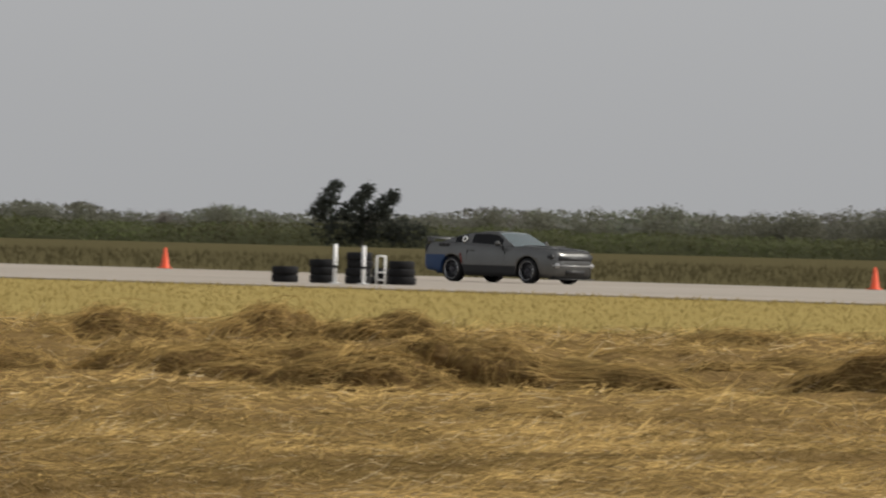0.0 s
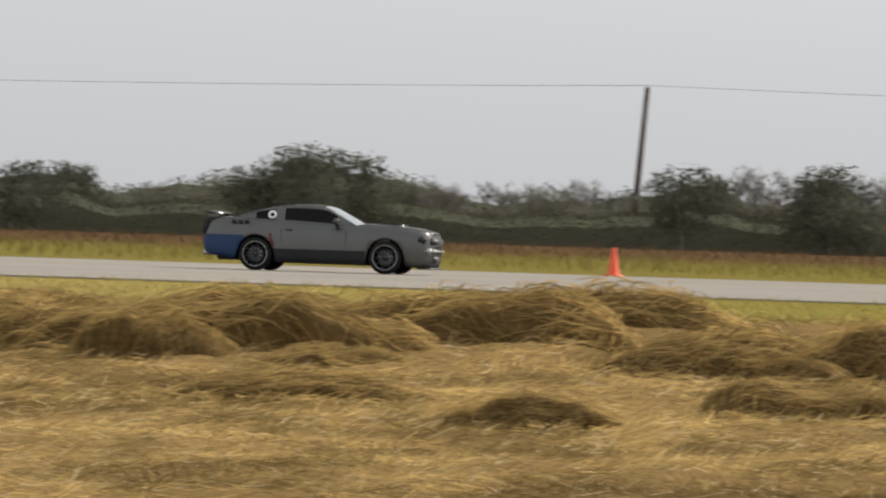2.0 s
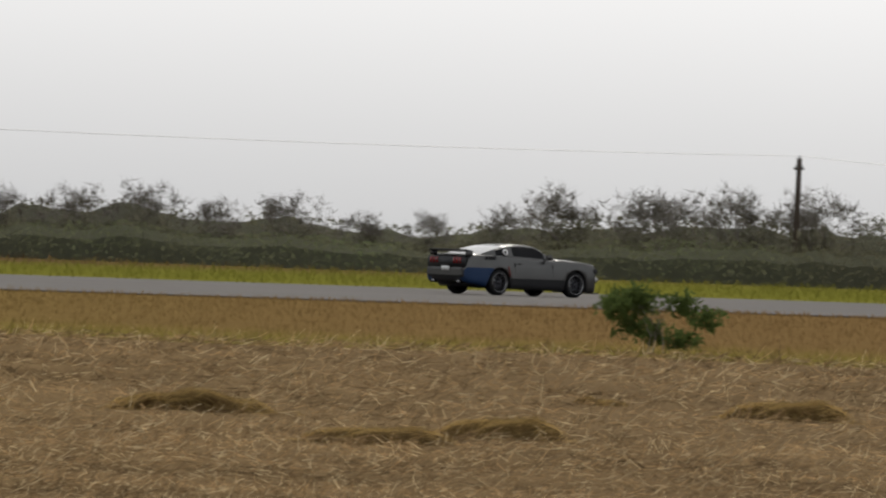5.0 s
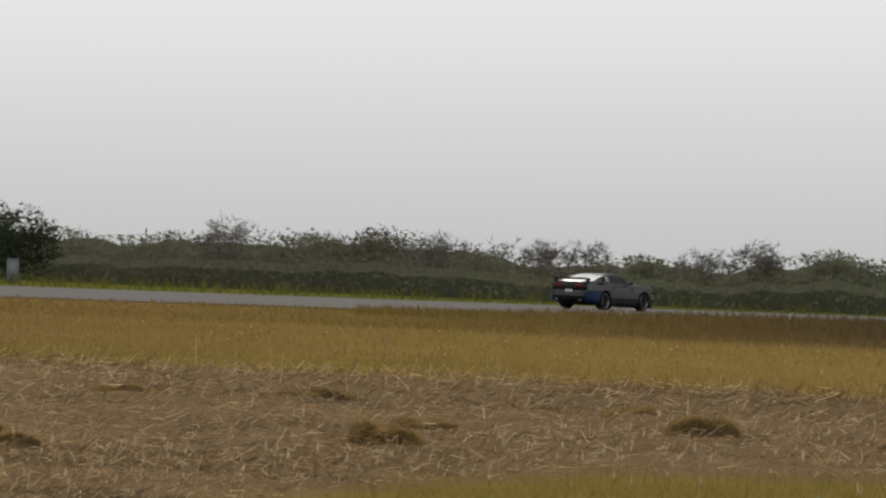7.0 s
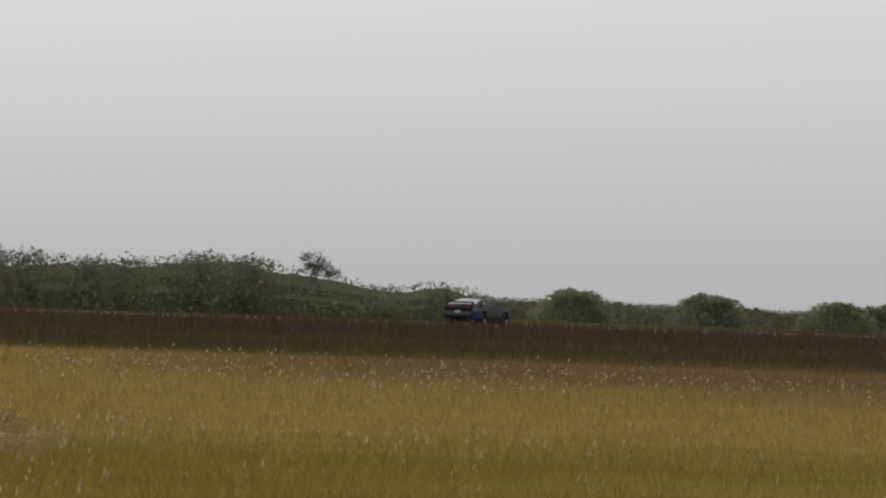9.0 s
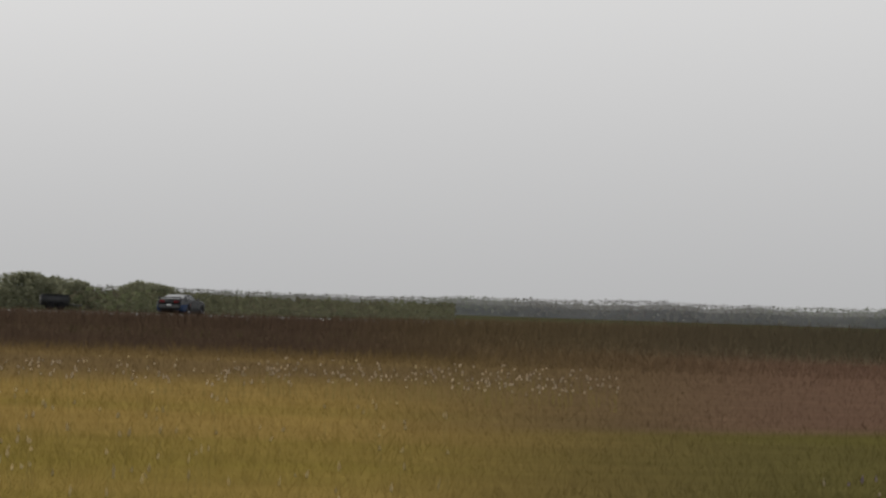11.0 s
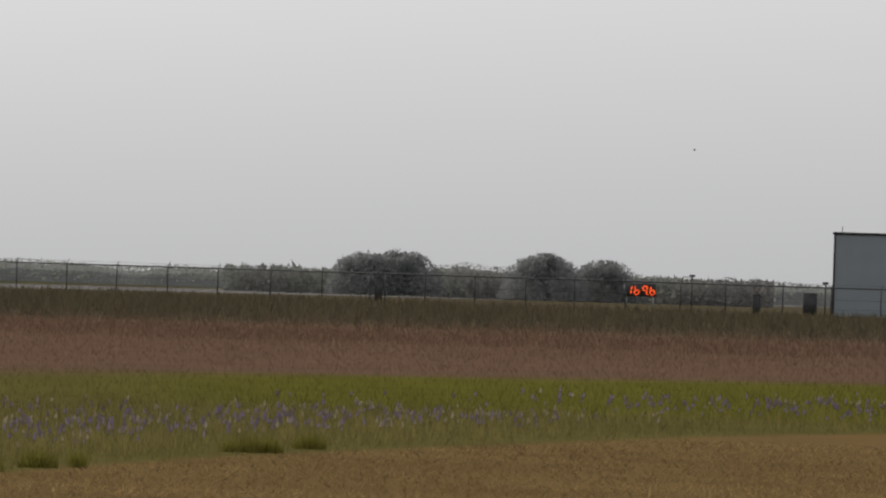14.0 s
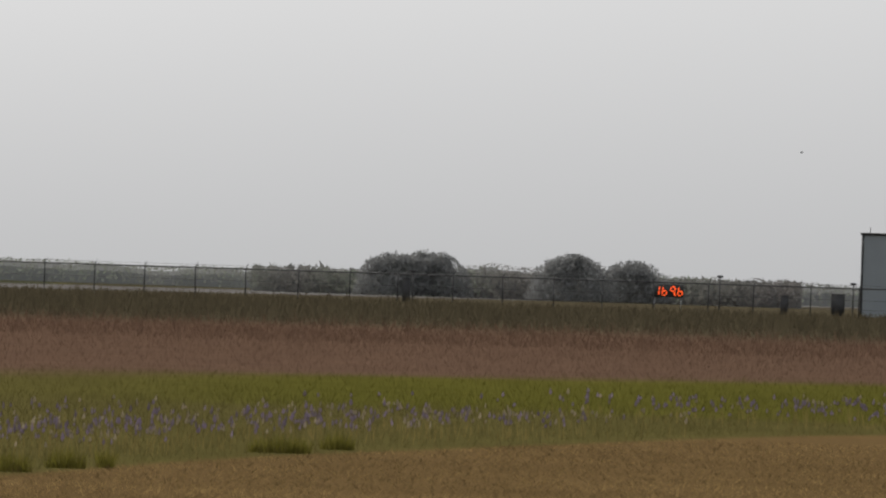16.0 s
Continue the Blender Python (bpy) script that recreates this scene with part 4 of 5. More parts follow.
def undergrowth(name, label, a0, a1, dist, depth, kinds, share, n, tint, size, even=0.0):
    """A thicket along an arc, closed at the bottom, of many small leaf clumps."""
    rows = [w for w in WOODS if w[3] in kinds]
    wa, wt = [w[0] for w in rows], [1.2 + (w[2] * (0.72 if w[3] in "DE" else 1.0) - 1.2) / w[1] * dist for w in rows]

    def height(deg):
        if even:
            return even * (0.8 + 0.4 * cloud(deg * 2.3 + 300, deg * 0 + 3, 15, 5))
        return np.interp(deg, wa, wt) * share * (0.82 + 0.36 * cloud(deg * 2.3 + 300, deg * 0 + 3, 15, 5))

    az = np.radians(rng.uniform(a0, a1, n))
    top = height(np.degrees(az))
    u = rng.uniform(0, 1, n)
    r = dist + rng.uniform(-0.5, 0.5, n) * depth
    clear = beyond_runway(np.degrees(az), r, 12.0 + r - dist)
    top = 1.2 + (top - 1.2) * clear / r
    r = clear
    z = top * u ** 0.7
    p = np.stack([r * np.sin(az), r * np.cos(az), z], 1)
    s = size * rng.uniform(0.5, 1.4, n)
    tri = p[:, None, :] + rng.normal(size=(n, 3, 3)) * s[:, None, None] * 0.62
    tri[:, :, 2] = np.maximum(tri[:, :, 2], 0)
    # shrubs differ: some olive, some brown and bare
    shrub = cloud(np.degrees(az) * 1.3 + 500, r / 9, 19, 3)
    # tint scaled down over some bearings, standing in for a lower exposure
    toned = np.interp(np.degrees(az), (-50, -34.9, -34.5, -5, 12, 40), (1, 1, 0.48, 0.56, 0.8, 1))
    tone = np.array(tint) * (toned * rng.uniform(0.85, 1.12, n))[:, None] * (0.6 + 0.8 * shrub)[:, None]
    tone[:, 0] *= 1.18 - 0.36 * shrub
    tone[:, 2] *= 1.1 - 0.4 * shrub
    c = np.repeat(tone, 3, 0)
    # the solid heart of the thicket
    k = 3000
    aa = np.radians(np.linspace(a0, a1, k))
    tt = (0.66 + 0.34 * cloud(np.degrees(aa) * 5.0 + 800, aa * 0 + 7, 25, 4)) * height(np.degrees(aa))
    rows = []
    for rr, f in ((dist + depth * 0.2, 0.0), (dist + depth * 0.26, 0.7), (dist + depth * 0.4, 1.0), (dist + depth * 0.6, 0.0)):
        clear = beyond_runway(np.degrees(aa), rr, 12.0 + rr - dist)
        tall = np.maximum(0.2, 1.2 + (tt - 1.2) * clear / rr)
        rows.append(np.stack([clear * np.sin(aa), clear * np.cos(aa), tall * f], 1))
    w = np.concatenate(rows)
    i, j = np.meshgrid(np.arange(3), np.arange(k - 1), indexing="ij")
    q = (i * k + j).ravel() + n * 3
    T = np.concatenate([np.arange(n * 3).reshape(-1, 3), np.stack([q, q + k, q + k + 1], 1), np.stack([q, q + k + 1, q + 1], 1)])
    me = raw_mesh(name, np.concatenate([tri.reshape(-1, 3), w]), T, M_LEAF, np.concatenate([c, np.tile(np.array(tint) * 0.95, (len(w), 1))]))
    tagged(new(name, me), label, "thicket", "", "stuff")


# both brush tints are lightened to stand for haze in the air
undergrowth("thicket", "grey-green brush thicket along the field's edge", -35.2, 66.2, 476, 12, "MDPQE", 1.0, 150000, (0.124, 0.124, 0.09), 0.12)
undergrowth("front_brush", "dense grey-green brush before the trees", -34.8, 66.0, 441, 8, "MDPQE", 0.62, 240000, (0.12, 0.122, 0.085), 0.085)
# the far wood's pale grey is haze put into the leaf tint
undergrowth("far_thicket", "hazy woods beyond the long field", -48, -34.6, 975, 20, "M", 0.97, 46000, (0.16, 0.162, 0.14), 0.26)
undergrowth("hedge", "low dark green hedge across the long field", -48, -34.6, 890, 14, "M", 1.0, 30000, (0.10, 0.105, 0.06), 0.22, 2.0)


def wind_tree():
    """A broad clump with three ragged plumes bent by the wind."""
    root = thing("tree", "dark wind-blown tree with three ragged plumes", "tree", "trees along the field's edge")
    bm, ends = branch_mesh(44, 4.6, 0.9, 3, 4, 0.03)
    part("trunk", bm, M_BARK, root, "", False)
    lumps = [(-1.8, 0, 1.9, 2.6, 1.6, 1.9), (1.4, 0.3, 1.8, 2.8, 1.6, 1.6), (4.2, 0, 1.3, 2.4, 1.4, 1.2)]
    for x, top in ((-3.0, 6.0), (-0.1, 5.8), (2.2, 5.2)):
        for k in range(5):
            u = k / 4
            lumps.append((x - 0.9 + 1.5 * u, 0.2 * k - 0.4, 3.2 + (top - 3.6) * u, 1.15 - 0.5 * u, 0.8, 0.75 - 0.25 * u))
    crown = new("crown", leaf_mesh("crown", lumps, 7000, 0.22, 45, (0.055, 0.06, 0.05), 0.6))
    crown.parent = root
    root.matrix_basis = pose(870 * math.sin(radians(-42.30)), 870 * math.cos(radians(-42.30)), 0, 0, 0, 42.3)


wind_tree()
undergrowth("plain_scrub", "low green scrub on the plain", 65.5, 73, 690, 30, "BF", 0.72, 26000, (0.115, 0.118, 0.08), 0.22)
# horizon woods and oak skirt: haze is painted in as pale grey
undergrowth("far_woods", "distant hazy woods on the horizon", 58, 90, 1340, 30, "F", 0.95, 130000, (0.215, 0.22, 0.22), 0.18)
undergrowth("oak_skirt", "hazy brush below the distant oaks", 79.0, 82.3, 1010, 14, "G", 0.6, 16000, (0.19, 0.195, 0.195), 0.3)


# ---- the car ----
CAR_Y = 193.0
AXLES = (-1.255, 1.445)
TYRE_R = 0.34


def car_lower(x):
    """Heights and half width of the lower body along its length."""
    top = np.interp(x, (-2.385, -2.34, -2.27, -2.2, -2.05, -1.7, -1.0, 0.0, 0.8, 0.95, 1.6, 2.05, 2.24, 2.33, 2.37, 2.385),
                    (0.66, 0.76, 0.90, 1.02, 1.065, 1.07, 1.04, 0.985, 0.975, 0.985, 0.96, 0.925, 0.895, 0.86, 0.76, 0.60))
    low = np.interp(x, (-2.385, -2.33, -2.2, -1.9, -1.6, 1.9, 2.15, 2.3, 2.36, 2.385), (0.50, 0.36, 0.29, 0.26, 0.17, 0.16, 0.14, 0.15, 0.22, 0.42))
    for xw in AXLES:
        d = 0.385 ** 2 - (x - xw) ** 2
        if d > 0:
            low = max(low, TYRE_R + math.sqrt(d) - 0.02)
    half = np.interp(x, (-2.385, -2.33, -2.2, -1.9, -1.3, -0.7, 0.6, 1.4, 1.9, 2.15, 2.3, 2.36, 2.385), (0.70, 0.80, 0.88, 0.92, 0.945, 0.925, 0.925, 0.945, 0.915, 0.85, 0.74, 0.64, 0.56))
    return float(top), float(low), float(half)


def lower_ring(x):
    t, b, w = car_lower(x)
    sill = min(max(0.46, b + 0.04), t - 0.13)
    waist = min(max(0.72, sill + 0.03), t - 0.07)
    crown = float(np.interp(x, (-2.3, -1.9, 0.8, 1.0, 2.0, 2.3), (0.0, 0.02, 0.02, 0.045, 0.03, 0.0)))
    pts = [(0.0, b), (0.78 * w, b), (0.955 * w, b + 0.02), (0.985 * w, b + 0.5 * (sill - b)), (w, sill), (0.995 * w, waist), (0.965 * w, waist + 0.55 * (t - 0.05 - waist)),
           (0.925 * w, t - 0.05), (0.87 * w, t - 0.008), (0.52 * w, t + 0.6 * crown), (0.36 * w, t + crown), (0.0, t + crown)]
    return [(x, -y, z) for y, z in pts] + [(x, y, z) for y, z in pts[-2:0:-1]]


def roof_ring(x):
    top = float(np.interp(x, (-1.78, -1.5, -1.2, -0.9, -0.55, -0.2, 0.08, 0.22, 0.5, 0.82), (1.075, 1.165, 1.25, 1.315, 1.36, 1.368, 1.35, 1.315, 1.155, 0.975)))
    base = car_lower(x)[0] - 0.02
    wb = float(np.interp(x, (-1.78, -1.2, -0.5, 0.4, 0.82), (0.72, 0.79, 0.81, 0.80, 0.74)))
    hh = max(0.02, top - base)
    wt = wb - 0.24 * hh / 0.42
    pts = [(wb, base), (wb - 0.05 * hh / 0.42, base + 0.13 * hh), (wb - 0.12 * hh / 0.42, base + 0.5 * hh), (wt + 0.035, top - 0.17 * hh), (wt - 0.03, top - 0.03 * hh), (wt * 0.6, top + 0.004), (0.0, top + 0.012)]
    return [(x, -y, z) for y, z in pts] + [(x, y, z) for y, z in pts[-2::-1]]


def loft(rings, classify, closed):
    """Skins the rings and sorts the faces into parts by name."""
    sets = {}
    for i in range(len(rings) - 1):
        n = len(rings[i])
        for j in range(n if closed else n - 1):
            k = (j + 1) % n
            q = (rings[i][j], rings[i + 1][j], rings[i + 1][k], rings[i][k])
            c = [sum(p[a] for p in q) / 4 for a in range(3)]
            sets.setdefault(classify(c, j, n), []).append(q)
    made = {}
    for name, quads in sets.items():
        bm, seen = bmesh.new(), {}
        for q in quads:
            vs = []
            for p in q:
                key = tuple(round(v, 5) for v in p)
                if key not in seen:
                    seen[key] = bm.verts.new(p)
                if seen[key] not in vs:
                    vs.append(seen[key])
            if len(vs) > 2:
                try:
                    bm.faces.new(vs)
                except ValueError:
                    pass
        made[name] = bm
    return made


def spaced(a, b, n, extra=()):
    v = sorted(set([round(a + (b - a) * i / n, 4) for i in range(n + 1)] + [round(e, 4) for e in extra]))
    return v


def build_wheel(car, x, side):
    """Tyre with a wide alloy wheel: bright lip, ten spokes, hub and brake disc."""
    bm = bmesh.new()
    w = 0.135
    add_lathe(bm, [(0.235, -w), (0.30, -w - 0.004), (0.328, -w + 0.02), (TYRE_R, -w + 0.05), (TYRE_R, w - 0.05), (0.328, w - 0.02), (0.30, w + 0.004), (0.235, w)], 36)
    wheel = part("wheel", bm, M_RUBBER, car, "low-profile black tyre on an alloy rim")
    out = -1 if side < 0 else 1
    bm = bmesh.new()
    add_lathe(bm, [(0.225, out * 0.05), (0.235, out * (w - 0.01)), (0.252, out * (w + 0.008)), (0.262, out * (w + 0.002)), (0.255, out * (w - 0.02))], 36)
    part("rim_lip", bm, M_CHROME, wheel, "polished rim lip")
    bm = bmesh.new()
    for k in range(10):
        a = 2 * math.pi * k / 10
        m = Matrix.Rotation(a, 4, "Y")
        add_box(bm, (0.04, out * 0.075 - 0.012, -0.014), (0.232, out * 0.075 + 0.016, 0.014), 0.0, m)
    add_lathe(bm, [(0.0, out * 0.10), (0.05, out * 0.10), (0.06, out * 0.06)], 16)
    part("spokes", bm, M_RIM, wheel, "satin alloy spokes")
    bm = bmesh.new()
    add_lathe(bm, [(0.0, out * 0.02), (0.17, out * 0.02), (0.17, out * -0.01), (0.0, out * -0.01)], 24)
    part("brake_disc", bm, M_STEEL, wheel)
    bm = bmesh.new()
    add_lathe(bm, [(0.0, out * -0.03), (0.232, out * -0.03), (0.232, out * 0.03)], 24)
    part("rim_barrel", bm, M_BLACK, wheel)
    wheel.matrix_basis = pose(x, side * 0.79, TYRE_R)
    return wheel


def build_car():
    car = thing("sports_car", "silver two-door sports coupe with blue rear quarters and dark sills", "car")
    extra = [xw + s * d for xw in AXLES for s in (-1, 1) for d in (0.384, 0.375, 0.35, 0.30)]
    xs = spaced(-2.385, 2.385, 64, extra + [-2.36, 2.37])

    def lower_class(c, j, n):
        x, y, z = c
        hand = " a" if y < 0 else " b"
        row = min(j, n - 1 - j)
        if row in (1, 2, 3) and -0.86 < x < 1.05:
            return "side_skirt" + hand
        if x < -1.5 and row in (1, 2, 3, 4) and x > -2.34:
            return "rear_quarter" + hand
        # valance black runs up to z 0.66, painting shade onto the rear
        if x < -2.2 and z < 0.66:
            return "diffuser"
        if x > 0.9 and x < 2.2 and 0.0 < abs(y) < 0.33 and z > 0.8:
            return "hood_stripe"
        return "body"

    look_of = {"body": (M_PAINT, "silver painted body"), "side_skirt": (M_SKIRT, "dark grey lower sides"), "rear_quarter": (M_BLUE, "blue lower rear quarter"),
               "diffuser": (M_BLACK, "black rear valance, carried up for the tail's shade"), "hood_stripe": (M_SKIRT, "dark hood panel")}
    rings = [lower_ring(x) for x in xs]
    sets = loft(rings, lower_class, True)
    bm = sets["body"]
    for ring in (rings[0], rings[-1]):
        bm.faces.new([bm.verts.new(p) for p in ring])
    for name, b in sets.items():
        kind = name.split()[0]
        part(kind, b, look_of[kind][0], car, look_of[kind][1])

    def roof_class(c, j, n):
        x, y, z = c
        edge = min(j, n - 2 - j)
        if edge in (1, 2):
            if -1.30 < x < -0.86:
                return "quarter_window" + (" a" if y < 0 else " b")
            if -0.66 < x < 0.44:
                return "side_window" + (" a" if y < 0 else " b")
        if edge >= 4 and x > 0.14:
            return "windscreen"
        if edge >= 4 and x < -0.92:
            return "rear_window"
        return "roof"

    glassy = {"roof": (M_PAINT, "silver roof and pillars"), "quarter_window": (M_TINT, ""), "side_window": (M_TINT, "dark tinted side glass"), "windscreen": (M_SCREEN, "pale reflecting windscreen"), "rear_window": (M_REAR, "sloping rear glass")}
    rings = [roof_ring(x) for x in spaced(-1.78, 0.82, 52)]
    for name, b in loft(rings, roof_class, False).items():
        kind = name.split()[0]
        part(kind, b, glassy[kind][0], car, glassy[kind][1])
    # dark floor and wheel wells
    bm = bmesh.new()
    add_box(bm, (-2.1, -0.62, 0.2), (2.2, 0.62, 0.72), 0.03)
    part("underbody", bm, M_BLACK, car)
    # tail spoiler: a curved blade on two feet
    bm = bmesh.new()
    add_box(bm, (-2.36, -0.76, 1.14), (-2.06, 0.76, 1.175), 0.012, Matrix.Translation((-2.2, 0, 1.15)) @ Matrix.Rotation(radians(8), 4, "Y") @ Matrix.Translation((2.2, 0, -1.15)))
    for y in (-0.72, 0.72):
        add_box(bm, (-2.3, y - 0.03, 1.02), (-2.08, y + 0.03, 1.15), 0.01)
    part("spoiler", bm, M_PAINT, car, "raised tail spoiler")
    # dark band between the lamps, widened to paint the shaded tail
    bm = bmesh.new()
    add_box(bm, (-2.386, -0.76, 0.70), (-2.26, 0.76, 1.0), 0.03)
    part("tail_panel", bm, M_BLACK, car, "dark tail panel")
    for s in (-1, 1):
        bm = bmesh.new()
        for k in range(3):
            y = s * (0.35 + 0.12 * k)
            add_box(bm, (-2.40, y - 0.05, 0.80), (-2.28, y + 0.05, 0.98), 0.015)
        part("tail_lamp", bm, M_RED, car, "three-bar red tail lamp")
        bm = bmesh.new()
        add_lathe(bm, [(0.035, -0.09), (0.045, -0.09), (0.045, 0.09), (0.035, 0.09)], 14)
        for v in bm.verts:
            v.co = Vector((-2.32 + v.co.y, s * 0.52 + v.co.x, 0.33 + v.co.z))
        part("exhaust_tip", bm, M_CHROME, car)
        # headlamp set in the corner of the nose
        bm = bmesh.new()
        bmesh.ops.create_uvsphere(bm, u_segments=16, v_segments=10, radius=1.0)
        for v in bm.verts:
            v.co = Vector((2.20 + 0.15 * v.co.x, s * (0.655 + 0.15 * v.co.y) - s * 0.06 * v.co.x, 0.68 + 0.095 * v.co.z))
        part("headlamp", bm, M_LENS, car, "clear headlamp")
        bm = bmesh.new()
        add_box(bm, (2.08, s * 0.785 - 0.07, 0.65), (2.28, s * 0.785 + 0.05, 0.79), 0.03)
        part("headlamp_bezel", bm, M_BLACK, car, "dark headlamp recess")
        # door mirror on a short arm
        bm = bmesh.new()
        add_box(bm, (0.36, s * 0.98 - 0.09, 0.98), (0.50, s * 0.98 + 0.09, 1.12), 0.04)
        add_box(bm, (0.40, s * 0.86 - 0.08, 0.99), (0.46, s * 0.86 + 0.08, 1.02), 0.008)
        part("door_mirror", bm, M_PAINT, car)
        bm = bmesh.new()
        add_box(bm, (-0.64, s * 0.922 - 0.012, 0.84), (-0.48, s * 0.922 + 0.012, 0.87), 0.008)
        part("door_handle", bm, M_PAINT, car)
        # shut lines of the door
        for x0 in (-0.72, 0.62):
            bm = bmesh.new()
            add_box(bm, (x0, s * 0.912 - 0.012, 0.48), (x0 + 0.007, s * 0.912 + 0.012, 0.86), 0.0)
            part("shut_line", bm, M_BLACK, car)
        bm = bmesh.new()
        add_box(bm, (-0.94, s * 0.925 - 0.02, 0.50), (-0.88, s * 0.925 + 0.02, 0.78), 0.012, Matrix.Translation((-0.9, 0, 0.6)) @ Matrix.Rotation(radians(-14), 4, "Y") @ Matrix.Translation((0.9, 0, -0.6)))
        part("side_scoop", bm, M_DULLRED, car, "dark red side scoop")
        # round emblem on the quarter window
        bm = bmesh.new()
        add_lathe(bm, [(0.045, -0.006), (0.09, -0.006), (0.09, 0.006), (0.045, 0.006), (0.045, -0.006)], 20)
        for v in bm.verts:
            v.co = Matrix.Translation((-0.94, s * 0.748, 1.15)) @ Matrix.Rotation(radians(s * 22), 4, "X") @ v.co
        part("emblem", bm, M_WHITE, car, "round white sticker")
        bm = bmesh.new()
        for k in range(3):
            add_box(bm, (-1.75 + k * 0.13, s * 0.895 - 0.012, 0.95), (-1.65 + k * 0.13, s * 0.895 + 0.012, 1.03), 0.0)
        part("number_decal", bm, M_SKIRT, car, "dark number bars")
    bm = bmesh.new()
    add_box(bm, (2.19, -0.66, 0.60), (2.392, 0.66, 0.77), 0.03)
    part("grille", bm, M_BLACK, car, "black upper grille")
    bm = bmesh.new()
    add_box(bm, (2.18, -0.79, 0.43), (2.41, 0.79, 0.56), 0.05)
    part("front_bumper", bm, M_BRIGHT, car, "bright front bumper bar")
    bm = bmesh.new()
    add_box(bm, (2.22, -0.42, 0.24), (2.385, 0.42, 0.41), 0.03)
    part("lower_grille", bm, M_BLACK, car)
    bm = bmesh.new()
    add_box(bm, (2.1, -0.80, 0.12), (2.37, 0.80, 0.15), 0.01)
    part("chin_splitter", bm, M_BLACK, car)
    bm = bmesh.new()
    add_box(bm, (2.05, -0.60, 0.83), (2.345, 0.60, 0.862), 0.015)
    part("hood_lip", bm, M_PAINT, car, "leading edge of the hood")
    bm = bmesh.new()
    add_box(bm, (0.98, -0.40, 0.94), (1.72, 0.40, 1.018), 0.03)
    part("hood_scoop", bm, M_PAINT, car, "raised hood scoop")
    bm = bmesh.new()
    add_box(bm, (-2.40, -0.16, 0.62), (-2.37, 0.16, 0.74), 0.006)
    part("plate", bm, M_WHITE, car, "plain pale plate")
    wheels = [build_wheel(car, x, s) for x in AXLES for s in (-1, 1)]
    return car, wheels


sports_car, car_wheels = build_car()


# ---- markers and gear by the runway ----
def cone_thing():
    root = thing("traffic_cone", "bright orange traffic cone on the runway's edge", "cone", "cones along the runway")
    bm = bmesh.new()
    add_lathe(bm, [(0.0, 0.64), (0.03, 0.64), (0.04, 0.62), (0.13, 0.05), (0.14, 0.03)], 18, "z")
    part("body", bm, M_ORANGE, root)
    bm = bmesh.new()
    add_box(bm, (-0.17, -0.17, 0.0), (0.17, 0.17, 0.035), 0.012)
    part("base", bm, M_ORANGE, root)
    return root


def place_cones():
    first = cone_thing()
    xs = (-201.0, -173.0, -135.6, -104.2, -67.2, -31.95, 4.0, 43.6, 80.0, 118.0, 158.0, 200.5, 280.3, 335.0)
    first.matrix_basis = pose(xs[0], 212.0, 0, 0, 0, 11)
    for k, x in enumerate(xs[1:]):
        copy_thing(first, pose(x, 212.0, 0, 0, 0, 17 * k))


place_cones()


def at(az, d, z=0.0, turn=0.0):
    """A pose at a bearing and distance, facing the viewer's place."""
    return pose(d * math.sin(radians(az)), d * math.cos(radians(az)), z, 0, 0, -az + turn)


def tyre_stack(count, az, d, label, radius=0.32):
    root = thing("tyre_stack", label, "tyres", "tyre stacks on the runway")
    rnd = random.Random(int(abs(az) * 100))
    for k in range(count):
        bm = bmesh.new()
        add_lathe(bm, [(radius * 0.58, -0.08), (radius * 0.92, -0.098), (radius, -0.06), (radius, 0.06), (radius * 0.92, 0.098), (radius * 0.58, 0.08)], 22, "z")
        t = part("tyre", bm, M_RUBBER, root)
        t.matrix_basis = pose(rnd.uniform(-.03, .03), rnd.uniform(-.03, .03), 0.10 + 0.19 * k)
    root.matrix_basis = at(az, d)


tyre_stack(2, -42.75, 230, "low stack of black tyres on the runway")
tyre_stack(3, -42.53, 231, "stack of black tyres on the runway")
tyre_stack(4, -42.31, 230, "tall stack of black tyres on the runway")
tyre_stack(3, -42.05, 231, "stack of black tyres beside a white rack")
tyre_stack(2, -42.16, 232, "low stack of black tyres behind a white rack")
tyre_stack(3, 51.20, 252, "stack of black tyres by the runway", 0.36)
tyre_stack(3, 51.30, 252.6, "stack of black tyres by the runway", 0.36)
tyre_stack(1, 51.42, 251.5, "single black tyre lying by the runway", 0.34)


def marker_post(az, d, high, label, mat, wide=0.035, lean=0.0):
    root = thing("marker_post", label, "post", "timing posts")
    bm = bmesh.new()
    add_tube(bm, (0, 0, 0), (0, 0, high), wide, wide * 0.9, 10)
    part("tube", bm, mat, root)
    bm = bmesh.new()
    add_tube(bm, (0, 0, high * 0.40), (0, 0, high * 0.47), wide * 1.25, wide * 1.25, 10)
    part("band", bm, M_BLACK, root)
    bm = bmesh.new()
    add_box(bm, (-0.14, -0.14, 0.0), (0.14, 0.14, 0.03), 0.01)
    part("foot", bm, mat, root)
    root.matrix_basis = at(az, d) @ pose(0, 0, 0, 0, lean, 0)


marker_post(-42.455, 228, 0.95, "white plastic timing post on a flat foot", M_WHITE, 0.05)
marker_post(-42.283, 228, 0.93, "white plastic timing post on a flat foot", M_WHITE, 0.05)
marker_post(2.33, 149, 0.74, "leaning rusty stake in the grass", M_POLE, 0.05, 12.0)
marker_post(51.63, 262, 0.62, "thin dark stake by the runway", M_POLE, 0.04)


